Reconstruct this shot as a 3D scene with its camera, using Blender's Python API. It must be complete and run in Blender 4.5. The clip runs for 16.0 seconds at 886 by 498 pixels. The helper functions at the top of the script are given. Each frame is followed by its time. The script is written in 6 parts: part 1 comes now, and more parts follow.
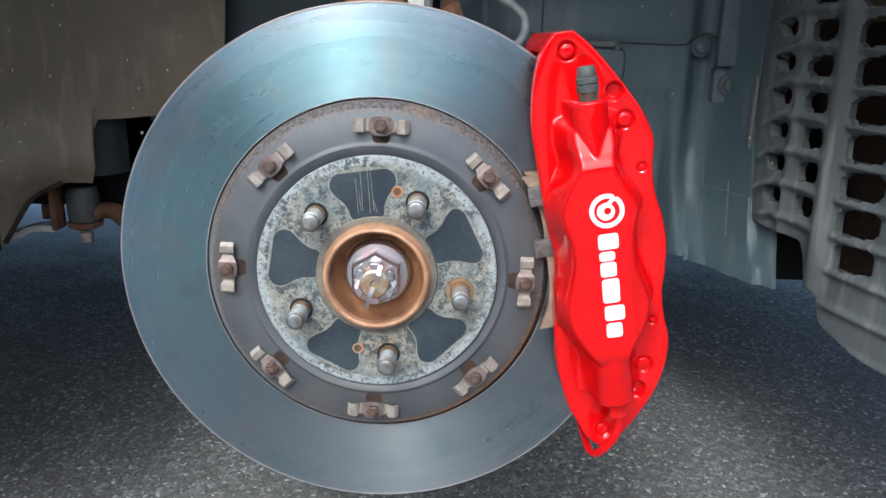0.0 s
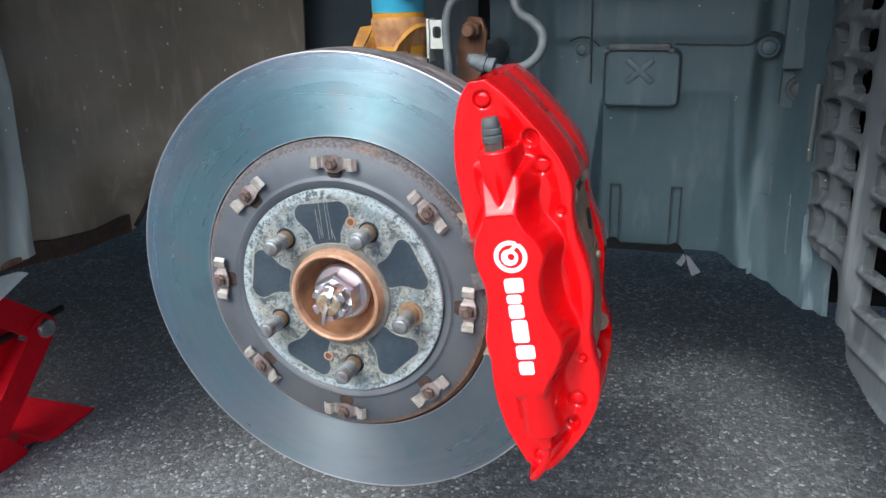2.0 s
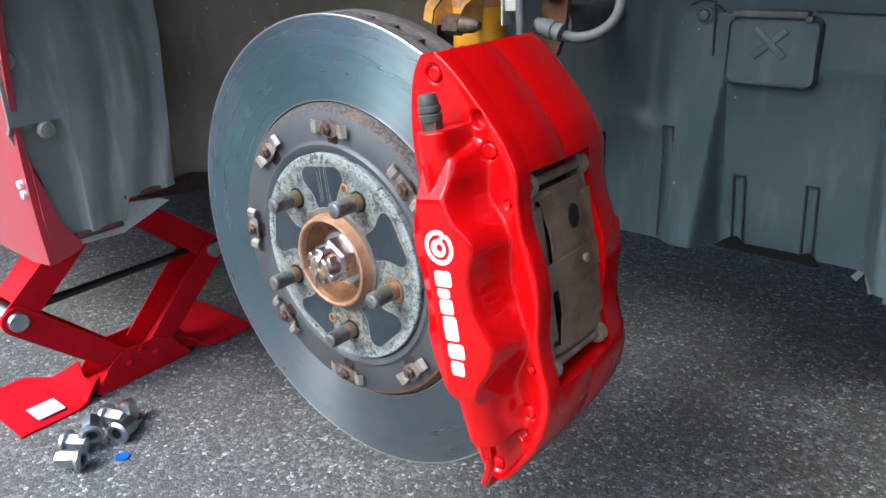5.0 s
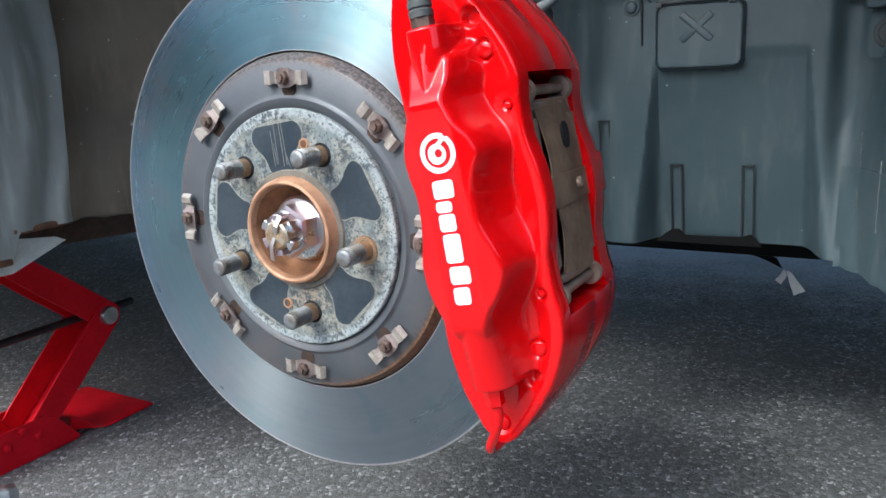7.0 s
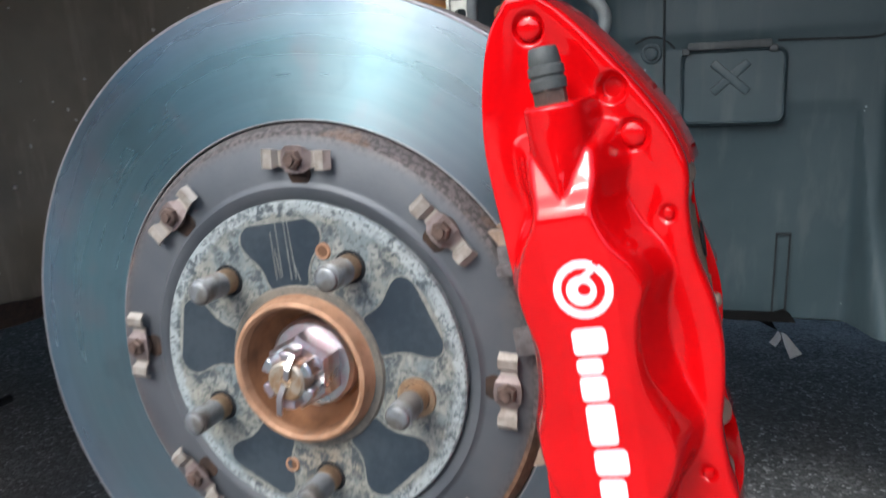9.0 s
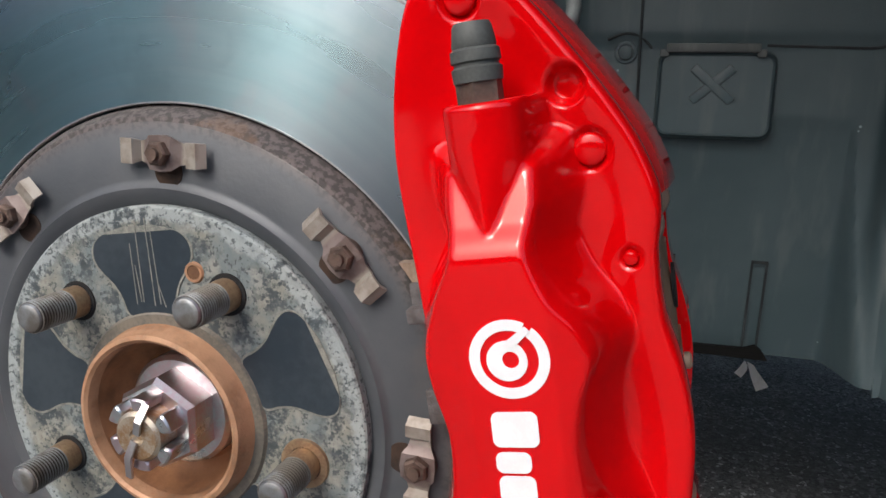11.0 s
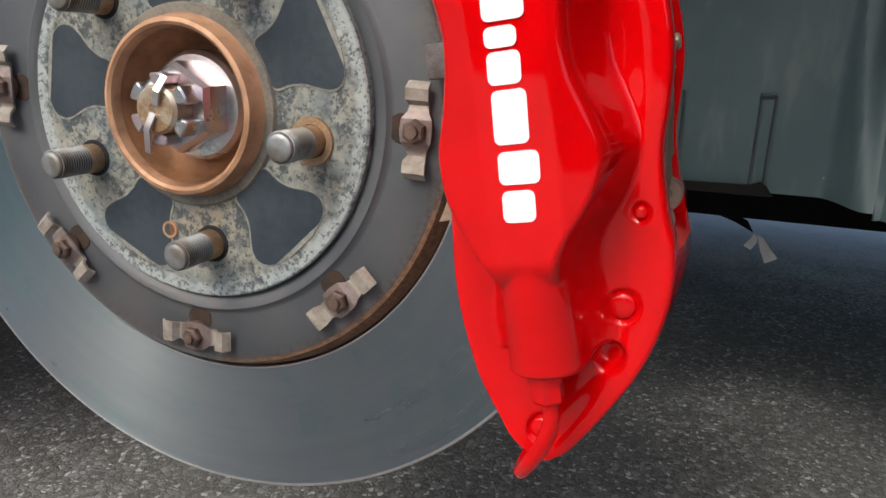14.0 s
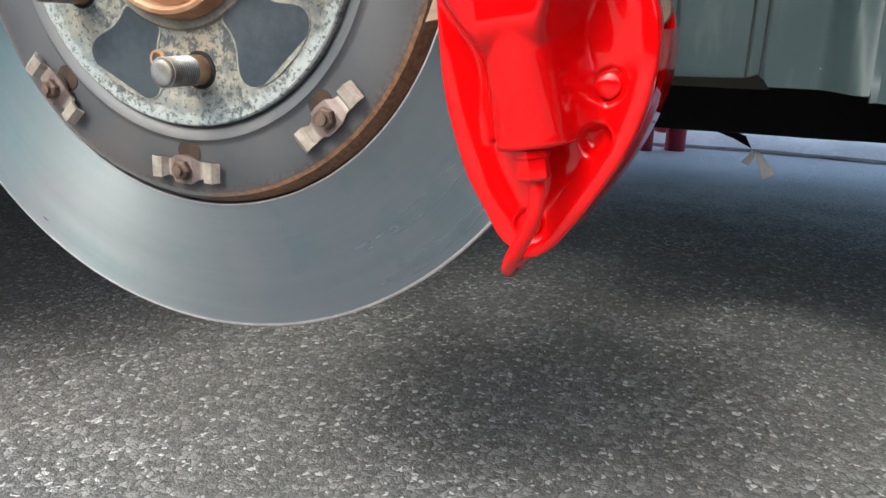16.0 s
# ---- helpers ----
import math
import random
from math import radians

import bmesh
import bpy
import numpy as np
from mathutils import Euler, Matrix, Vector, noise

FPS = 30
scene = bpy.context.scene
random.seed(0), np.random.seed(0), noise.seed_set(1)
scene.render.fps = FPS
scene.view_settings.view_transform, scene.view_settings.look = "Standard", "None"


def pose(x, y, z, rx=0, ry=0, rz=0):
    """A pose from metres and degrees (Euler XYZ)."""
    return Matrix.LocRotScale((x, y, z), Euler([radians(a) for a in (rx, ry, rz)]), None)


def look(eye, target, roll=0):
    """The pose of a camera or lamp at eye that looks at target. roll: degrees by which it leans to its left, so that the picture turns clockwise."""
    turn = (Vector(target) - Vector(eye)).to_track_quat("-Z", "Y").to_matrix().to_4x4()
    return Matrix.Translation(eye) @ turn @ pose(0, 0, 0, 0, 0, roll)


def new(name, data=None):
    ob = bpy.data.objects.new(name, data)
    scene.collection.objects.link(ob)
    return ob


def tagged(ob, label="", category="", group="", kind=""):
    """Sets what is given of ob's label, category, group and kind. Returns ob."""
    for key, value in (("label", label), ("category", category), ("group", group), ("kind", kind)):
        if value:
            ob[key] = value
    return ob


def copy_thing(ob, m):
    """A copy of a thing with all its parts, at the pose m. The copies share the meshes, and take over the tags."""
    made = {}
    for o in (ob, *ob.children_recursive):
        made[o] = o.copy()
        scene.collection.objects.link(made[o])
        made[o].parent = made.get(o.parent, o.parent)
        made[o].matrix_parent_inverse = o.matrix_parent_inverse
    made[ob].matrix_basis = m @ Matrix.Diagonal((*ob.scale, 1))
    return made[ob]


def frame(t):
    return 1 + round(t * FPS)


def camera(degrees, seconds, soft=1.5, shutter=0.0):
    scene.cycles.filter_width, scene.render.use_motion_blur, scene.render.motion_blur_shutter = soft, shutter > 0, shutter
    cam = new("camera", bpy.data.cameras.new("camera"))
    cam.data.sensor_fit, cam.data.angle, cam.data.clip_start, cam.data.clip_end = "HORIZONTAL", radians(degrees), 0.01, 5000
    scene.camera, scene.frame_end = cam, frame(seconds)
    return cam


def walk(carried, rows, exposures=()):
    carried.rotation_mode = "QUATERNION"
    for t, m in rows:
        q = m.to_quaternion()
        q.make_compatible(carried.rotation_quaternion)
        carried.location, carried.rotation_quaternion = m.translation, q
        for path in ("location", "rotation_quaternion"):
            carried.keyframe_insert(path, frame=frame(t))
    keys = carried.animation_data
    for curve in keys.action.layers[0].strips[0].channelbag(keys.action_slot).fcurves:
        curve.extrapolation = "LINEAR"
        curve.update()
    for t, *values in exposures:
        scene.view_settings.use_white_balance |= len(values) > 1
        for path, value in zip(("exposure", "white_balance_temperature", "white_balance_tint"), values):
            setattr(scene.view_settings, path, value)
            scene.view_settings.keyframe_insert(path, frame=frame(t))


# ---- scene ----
# ---- camera ----
cam = camera(61.3, 16.0, 1.5, 0.15)
PATH = [
    (0, (0.0435, -0.4531, 0.5024), (0.0446, 0.5085, 0.2280), 1.26),
    (0.5, (0.0843, -0.4620, 0.5193), (0.0166, 0.4910, 0.2242), 0.36),
    (1, (0.1343, -0.4719, 0.5397), (-0.0169, 0.4644, 0.2227), -1.14),
    (1.5, (0.1872, -0.4625, 0.5593), (-0.0437, 0.4527, 0.2289), -2.28),
    (2, (0.2305, -0.4422, 0.5640), (-0.0548, 0.4553, 0.2276), -1.66),
    (2.5, (0.2641, -0.4211, 0.5682), (-0.0811, 0.4502, 0.2194), -1.66),
    (3, (0.2936, -0.4089, 0.5709), (-0.1110, 0.4274, 0.2007), -2.53),
    (3.5, (0.3245, -0.3868, 0.5765), (-0.1432, 0.4105, 0.1949), -3.05),
    (4, (0.3569, -0.3550, 0.5737), (-0.1552, 0.4091, 0.1812), -2.28),
    (4.2, (0.3679, -0.3444, 0.5712), (-0.1664, 0.4016, 0.1739), -2.05),
    (6.3, (0.4012, -0.3057, 0.5309), (-0.2369, 0.3731, 0.1675), -3.41),
    (6.5, (0.3816, -0.3146, 0.4997), (-0.2099, 0.4178, 0.1623), -2.24),
    (7, (0.3314, -0.3540, 0.4453), (-0.1545, 0.4892, 0.2150), -2.79),
    (7.5, (0.2596, -0.4037, 0.3606), (-0.1120, 0.5137, 0.2176), -2.24),
    (8, (0.2328, -0.4323, 0.3310), (-0.1226, 0.4916, 0.1889), -1.44),
    (8.5, (0.2288, -0.4144, 0.3667), (-0.1346, 0.4992, 0.1842), -1.57),
    (9, (0.1811, -0.2724, 0.4747), (-0.1557, 0.6456, 0.2654), -2.58),
    (9.2, (0.1666, -0.2193, 0.4982), (-0.1512, 0.7059, 0.2909), -2.33),
    (11.3, (0.1784, -0.1963, 0.4669), (-0.1146, 0.7337, 0.2449), 1.33),
    (11.5, (0.1772, -0.2027, 0.4628), (-0.1099, 0.7269, 0.2319), 1.30),
    (12, (0.1770, -0.2156, 0.4465), (-0.1170, 0.7119, 0.2157), 1.20),
    (12.5, (0.1868, -0.2174, 0.4259), (-0.1098, 0.7076, 0.1884), 1.18),
    (13, (0.1948, -0.2234, 0.4095), (-0.1106, 0.6967, 0.1643), 1.43),
    (13.5, (0.2005, -0.2275, 0.3933), (-0.1173, 0.6865, 0.1411), 1.54),
    (14, (0.2014, -0.2306, 0.3744), (-0.1197, 0.6792, 0.1116), 2.06),
    (14.5, (0.2025, -0.2333, 0.3603), (-0.1182, 0.6752, 0.0925), 2.37),
    (15, (0.2059, -0.2370, 0.3495), (-0.1188, 0.6690, 0.0779), 1.99),
    (15.5, (0.2101, -0.2399, 0.3309), (-0.1179, 0.6629, 0.0529), 1.65),
    (16, (0.2145, -0.2442, 0.3110), (-0.1068, 0.6584, 0.0245), 1.63),
]
EXPOSURES = [(0.0, 1.3, 5650, 4), (1.5, 1.45, 5450, 4), (2.5, 1.5, 5500, 4), (4.0, 1.5, 5550, 4), (6.5, 1.45, 5550, 4), (8.0, 1.6, 5600, 4), (9.0, 1.15, 5700, 6), (11.5, 0.7, 6300, 9), (13.0, 0.8, 6400, 9), (14.5, 1.05, 6350, 6), (16.0, 1.6, 6250, 4)]
walk(cam, [(t, look(eye, target, roll)) for t, eye, target, roll in PATH], EXPOSURES)

# ---- light: a bright hazy sky, its sun high and veiled ----
SUN_UP, SUN_TURN = 45.0, 198.0
world = bpy.data.worlds.new("sky")
scene.world = world
world.use_nodes = True
wn = world.node_tree
sky = wn.nodes.new("ShaderNodeTexSky")
sky.sky_type, sky.sun_disc = "NISHITA", False
sky.sun_elevation, sky.sun_rotation = radians(SUN_UP), radians(SUN_TURN)
sky.air_density, sky.dust_density, sky.ozone_density = 1.0, 5.0, 1.0
wn.links.new(sky.outputs[0], wn.nodes["Background"].inputs[0])
wn.nodes["Background"].inputs[1].default_value = 0.14
sun_data = bpy.data.lights.new("sun", "SUN")
sun_data.energy, sun_data.angle, sun_data.color = 0.6, radians(14.0), (1.0, 0.96, 0.90)
sun_lamp = new("sun", sun_data)
SUN_DIR = Vector((math.sin(radians(SUN_TURN)) * math.cos(radians(SUN_UP)), math.cos(radians(SUN_TURN)) * math.cos(radians(SUN_UP)), math.sin(radians(SUN_UP))))
sun_lamp.matrix_world = look(SUN_DIR * 30, (0, 0, 0))


# ---- materials ----
class Mat:
    """A node material built step by step."""

    def __init__(self, name, rough=0.5, metal=0.0):
        self.m = bpy.data.materials.new(name)
        self.m.use_nodes = True
        self.t = self.m.node_tree
        self.b = self.t.nodes["Principled BSDF"]
        self.put("Roughness", rough), self.put("Metallic", metal)
        self.co = self.t.nodes.new("ShaderNodeTexCoord").outputs["Object"]

    def put(self, socket, value):
        s = self.b.inputs[socket]
        if hasattr(value, "links"):
            self.t.links.new(value, s)
        else:
            s.default_value = (*value, 1.0) if isinstance(value, tuple) and len(value) == 3 else value
        return self

    def node(self, kind, **inputs):
        n = self.t.nodes.new(kind)
        for key, value in inputs.items():
            s = n.inputs[int(key[1:])] if key[0] == "i" and key[1:].isdigit() else n.inputs[key]
            if hasattr(value, "links"):
                self.t.links.new(value, s)
            else:
                s.default_value = (*value, 1.0) if isinstance(value, tuple) and len(value) == 3 and s.type == "RGBA" else value
        return n

    def noise(self, scale, detail=4.0, rough=0.55, co=None):
        return self.node("ShaderNodeTexNoise", Vector=co or self.co, Scale=scale, Detail=detail, Roughness=rough).outputs["Fac"]

    def cells(self, scale, feature="F1", out="Distance", co=None):
        n = self.node("ShaderNodeTexVoronoi", Vector=co or self.co, Scale=scale)
        n.feature = feature
        return n.outputs[out]

    def step(self, value, lo, hi):
        n = self.node("ShaderNodeMapRange", i0=value, i1=lo, i2=hi)
        n.interpolation_type = "SMOOTHSTEP"
        return n.outputs[0]

    def mix(self, fac, a, b):
        n = self.t.nodes.new("ShaderNodeMix")
        n.data_type = "RGBA"
        for s, value in ((n.inputs[0], fac), (n.inputs[6], a), (n.inputs[7], b)):
            if hasattr(value, "links"):
                self.t.links.new(value, s)
            else:
                s.default_value = (*value, 1.0) if isinstance(value, tuple) else value
        return n.outputs[2]

    def math(self, op, a, b=0.0):
        n = self.node("ShaderNodeMath", i0=a, i1=b)
        n.operation = op
        return n.outputs[0]

    def bump(self, height, strength=0.3, distance=0.001):
        n = self.node("ShaderNodeBump", Height=height, Strength=strength, Distance=distance)
        self.t.links.new(n.outputs[0], self.b.inputs["Normal"])
        return self

    def stretched(self, sx, sy, sz):
        n = self.node("ShaderNodeMapping", Vector=self.co)
        n.inputs["Scale"].default_value = (sx, sy, sz)
        return n.outputs[0]

    def radius(self):
        """Distance from the object's y axis."""
        s = self.node("ShaderNodeSeparateXYZ", i0=self.co)
        return self.math("SQRT", self.math("ADD", self.math("MULTIPLY", s.outputs[0], s.outputs[0]), self.math("MULTIPLY", s.outputs[2], s.outputs[2])))


def plain(name, a, b, rough, metal=0.0, scale=60.0, bump=0.15, dist=0.0005, rough2=None, coat=0.0):
    """Two colours mingled by coarse and fine noise, with fine relief."""
    m = Mat(name, rough, metal)
    coarse, fine = m.noise(scale, 5), m.noise(scale * 9, 3)
    both = m.math("ADD", m.math("MULTIPLY", coarse, 0.65), m.math("MULTIPLY", fine, 0.35))
    m.put("Base Color", m.mix(m.step(both, 0.38, 0.62), a, b))
    if rough2 is not None:
        r = m.node("ShaderNodeMapRange", i0=coarse, i1=0.35, i2=0.65, i3=rough, i4=rough2)
        m.put("Roughness", r.outputs[0])
    if coat:
        m.put("Coat Weight", coat).put("Coat Roughness", 0.04)
    m.bump(both, bump, dist)
    return m.m


def red_paint():
    m = Mat("caliper_red_paint", 0.38)
    wave = m.noise(90, 2)
    m.put("Base Color", m.mix(m.step(m.noise(25, 3), 0.35, 0.7), (0.60, 0.0004, 0.002), (0.52, 0.0004, 0.0016)))
    m.put("Coat Weight", 0.9).put("Coat Roughness", 0.02).put("Coat IOR", 1.52).put("Specular IOR Level", 0.0)
    m.bump(m.math("ADD", wave, m.math("MULTIPLY", m.noise(420, 2), 0.25)), 0.10, 0.0012)
    return m.m


def friction_metal():
    """Turned steel with fine rings, painted sky reflections, faint blue and violet heat bands and worn patches."""
    m = Mat("friction_steel", 0.30, 1.0)
    r = m.radius()
    broad = m.node("ShaderNodeTexNoise", Vector=m.node("ShaderNodeCombineXYZ", i0=m.math("MULTIPLY", r, 1.0), i1=0.3, i2=0.0).outputs[0], Scale=110.0, Detail=2.0).outputs["Fac"]
    sep = m.node("ShaderNodeSeparateXYZ", i0=m.co)
    way = m.node("ShaderNodeCombineXYZ", i0=m.math("DIVIDE", sep.outputs[0], r), i1=m.math("MULTIPLY", r, 6.0), i2=m.math("DIVIDE", sep.outputs[2], r)).outputs[0]
    fan, fan2, haze = m.noise(1.5, 3, co=way), m.noise(3.7, 4, co=way), m.noise(9, 4)
    # painted sky reflection and heat tint: teal over the upper rear quarter, mauve and blue towards the rim above,
    # plain grey below
    lean = m.math("DIVIDE", m.math("SUBTRACT", m.math("MULTIPLY", sep.outputs[2], 0.62), m.math("MULTIPLY", sep.outputs[0], 0.78)), r)
    sky_teal = m.step(m.math("ADD", lean, m.math("MULTIPLY", m.math("SUBTRACT", fan, 0.5), 1.5)), -0.10, 0.85)
    tint = m.mix(sky_teal, (0.29, 0.33, 0.36), (0.245, 0.40, 0.445))
    tint = m.mix(m.math("MULTIPLY", m.step(fan2, 0.52, 0.68), 0.45), tint, (0.34, 0.355, 0.385))
    tint = m.mix(m.math("MULTIPLY", m.step(fan2, 0.46, 0.34), 0.45), tint, (0.20, 0.30, 0.325))
    outer = m.math("MULTIPLY", m.step(m.math("ADD", r, m.math("MULTIPLY", m.math("SUBTRACT", fan2, 0.5), 0.03)), 0.148, 0.170), m.step(lean, -0.2, 0.6))
    tint = m.mix(m.math("MULTIPLY", outer, 0.35), tint, m.mix(m.step(fan, 0.42, 0.6), (0.25, 0.35, 0.50), (0.42, 0.37, 0.46)))
    arcs = m.noise(1.0, 4, 0.6, co=m.node("ShaderNodeCombineXYZ", i0=m.math("MULTIPLY", m.math("DIVIDE", sep.outputs[0], r), 2.2), i1=m.math("MULTIPLY", r, 230.0), i2=m.math("MULTIPLY", m.math("DIVIDE", sep.outputs[2], r), 2.2)).outputs[0])
    tint = m.mix(m.math("MULTIPLY", m.step(arcs, 0.44, 0.64), 0.06), tint, (0.42, 0.46, 0.47))
    tint = m.mix(m.math("MULTIPLY", m.step(arcs, 0.54, 0.34), 0.06), tint, (0.18, 0.22, 0.24))
    tint = m.mix(m.math("MULTIPLY", m.step(broad, 0.45, 0.75), 0.22), tint, (0.25, 0.30, 0.315))
    tint = m.mix(m.math("MULTIPLY", m.step(haze, 0.52, 0.70), 0.18), tint, (0.28, 0.30, 0.30))
    m.put("Base Color", tint)
    m.put("Roughness", m.node("ShaderNodeMapRange", i0=m.math("ADD", m.math("MULTIPLY", broad, 0.5), m.math("MULTIPLY", haze, 0.5)), i1=0.3, i2=0.7, i3=0.25, i4=0.32).outputs[0])
    m.put("Anisotropic", 0.94).put("Anisotropic Rotation", 0.25)
    tangent = m.t.nodes.new("ShaderNodeTangent")
    tangent.direction_type, tangent.axis = "RADIAL", "Y"
    m.t.links.new(tangent.outputs[0], m.b.inputs["Tangent"])
    return m.m


def corroded_face():
    """Black paint eaten by grey-white and cream oxide in fine speckles."""
    m = Mat("corroded_hub_face", 0.75)
    fine, mid, big = m.noise(520, 4, 0.65), m.noise(170, 5, 0.65), m.noise(42, 5, 0.6)
    base = m.mix(m.step(big, 0.38, 0.62), (0.150, 0.178, 0.180), (0.225, 0.218, 0.178))
    base = m.mix(m.math("MULTIPLY", m.step(mid, 0.48, 0.64), 0.55), base, (0.285, 0.290, 0.262))
    base = m.mix(m.math("MULTIPLY", m.step(m.noise(26, 4), 0.56, 0.72), 0.4), base, (0.25, 0.165, 0.09))
    edge = m.step(m.math("ADD", m.radius(), m.math("MULTIPLY", m.math("SUBTRACT", mid, 0.5), 0.010)), 0.0735, 0.0765)
    base = m.mix(m.math("MULTIPLY", edge, 0.7), base, (0.32, 0.36, 0.365))
    inward = m.step(m.math("ADD", m.radius(), m.math("MULTIPLY", m.math("SUBTRACT", big, 0.5), 0.05)), 0.066, 0.044)
    clump = m.step(m.math("ADD", m.noise(48, 5, 0.65), m.math("MULTIPLY", inward, 0.07)), 0.44, 0.60)
    mottle = m.math("MULTIPLY", m.step(m.noise(230, 6, 0.7), 0.44, 0.56), m.math("ADD", 0.12, m.math("MULTIPLY", clump, 0.8)))
    speck = m.math("MULTIPLY", m.step(m.noise(560, 3, 0.6), 0.56, 0.62), 0.75)
    base = m.mix(mottle, base, (0.036, 0.048, 0.055))
    m.put("Base Color", m.mix(speck, base, (0.040, 0.050, 0.055)))
    m.put("Roughness", 0.8)
    m.bump(m.math("ADD", fine, mid), 0.5, 0.0006)
    return m.m


def rusted(name, a=(0.30, 0.13, 0.05), b=(0.16, 0.06, 0.025), rough=0.75, scale=70, metal=0.2):
    m = Mat(name, rough, metal)
    n1, n2 = m.noise(scale, 6, 0.6), m.noise(scale * 6, 4)
    m.put("Base Color", m.mix(m.step(n1, 0.35, 0.65), a, m.mix(m.step(n2, 0.4, 0.6), b, tuple(0.6 * v for v in a))))
    m.bump(m.math("ADD", n1, n2), 0.5, 0.0006)
    return m.m


def flange_paint():
    """Dark painted iron with a rust-brown bloom that grows towards the rim."""
    m = Mat("disc_bell_dark_iron", 0.55, 0.3)
    n1, n2 = m.noise(30, 5), m.noise(400, 3)
    rim = m.step(m.math("ADD", m.radius(), m.math("MULTIPLY", n2, 0.006)), 0.108, 0.1145)
    base = m.mix(m.step(n1, 0.35, 0.65), (0.074, 0.081, 0.091), (0.094, 0.100, 0.109))
    stain = m.math("MULTIPLY", m.step(m.noise(17, 5, 0.6), 0.54, 0.72), 0.2)
    base = m.mix(stain, base, (0.16, 0.115, 0.085))
    m.put("Base Color", m.mix(m.math("MULTIPLY", rim, 0.6), base, m.mix(m.step(n2, 0.45, 0.6), (0.12, 0.095, 0.085), (0.062, 0.054, 0.052))))
    m.put("Roughness", m.node("ShaderNodeMapRange", i0=n1, i1=0.3, i2=0.7, i3=0.42, i4=0.62).outputs[0])
    m.bump(m.math("ADD", n1, n2), 0.22, 0.0004)
    return m.m


def bell_side():
    """Speckled dark iron side of the bell, with a rust run on the lower front quarter."""
    m = Mat("speckled_bell_side", 0.8, 0.1)
    n1, n2 = m.noise(60, 5, 0.6), m.noise(420, 3)
    base = m.mix(m.step(n2, 0.42, 0.58), (0.115, 0.098, 0.095), (0.055, 0.048, 0.047))
    base = m.mix(m.math("MULTIPLY", m.step(n1, 0.58, 0.70), 0.35), base, (0.20, 0.115, 0.065))
    s = m.node("ShaderNodeSeparateXYZ", i0=m.co)
    low = m.math("SUBTRACT", m.math("MULTIPLY", s.outputs[0], 0.68), m.math("MULTIPLY", s.outputs[2], 0.73))
    run = m.step(m.math("ADD", low, m.math("MULTIPLY", n1, 0.02)), 0.092, 0.112)
    clean = m.step(m.math("ADD", m.math("ADD", m.math("MULTIPLY", s.outputs[0], 0.75), m.math("MULTIPLY", s.outputs[2], 0.66)), m.math("MULTIPLY", n1, 0.02)), -0.030, -0.075)
    base = m.mix(m.math("MULTIPLY", clean, 0.85), base, m.mix(n1, (0.10, 0.105, 0.112), (0.13, 0.134, 0.138)))
    base = m.mix(m.math("MULTIPLY", run, 0.85), base, m.mix(m.step(n2, 0.4, 0.65), (0.20, 0.105, 0.052), (0.13, 0.068, 0.036)))
    m.put("Base Color", base).bump(m.math("ADD", n1, n2), 0.5, 0.0006)
    return m.m


def clip_steel():
    """Spring strip: pale cream ends and a mauve-brown stained middle."""
    m = Mat("stained_spring_strip", 0.5, 0.35)
    n1 = m.noise(140, 4)
    along = m.math("ABSOLUTE", m.node("ShaderNodeSeparateXYZ", i0=m.co).outputs[2])
    end = m.step(m.math("ADD", along, m.math("MULTIPLY", m.math("SUBTRACT", n1, 0.5), 0.006)), 0.0068, 0.0088)
    mid = m.mix(m.step(n1, 0.4, 0.6), (0.19, 0.15, 0.14), (0.13, 0.095, 0.085))
    tip = m.mix(m.step(n1, 0.4, 0.65), (0.34, 0.31, 0.27), (0.22, 0.185, 0.155))
    m.put("Base Color", m.mix(end, mid, tip)).bump(n1, 0.25, 0.0004)
    return m.m


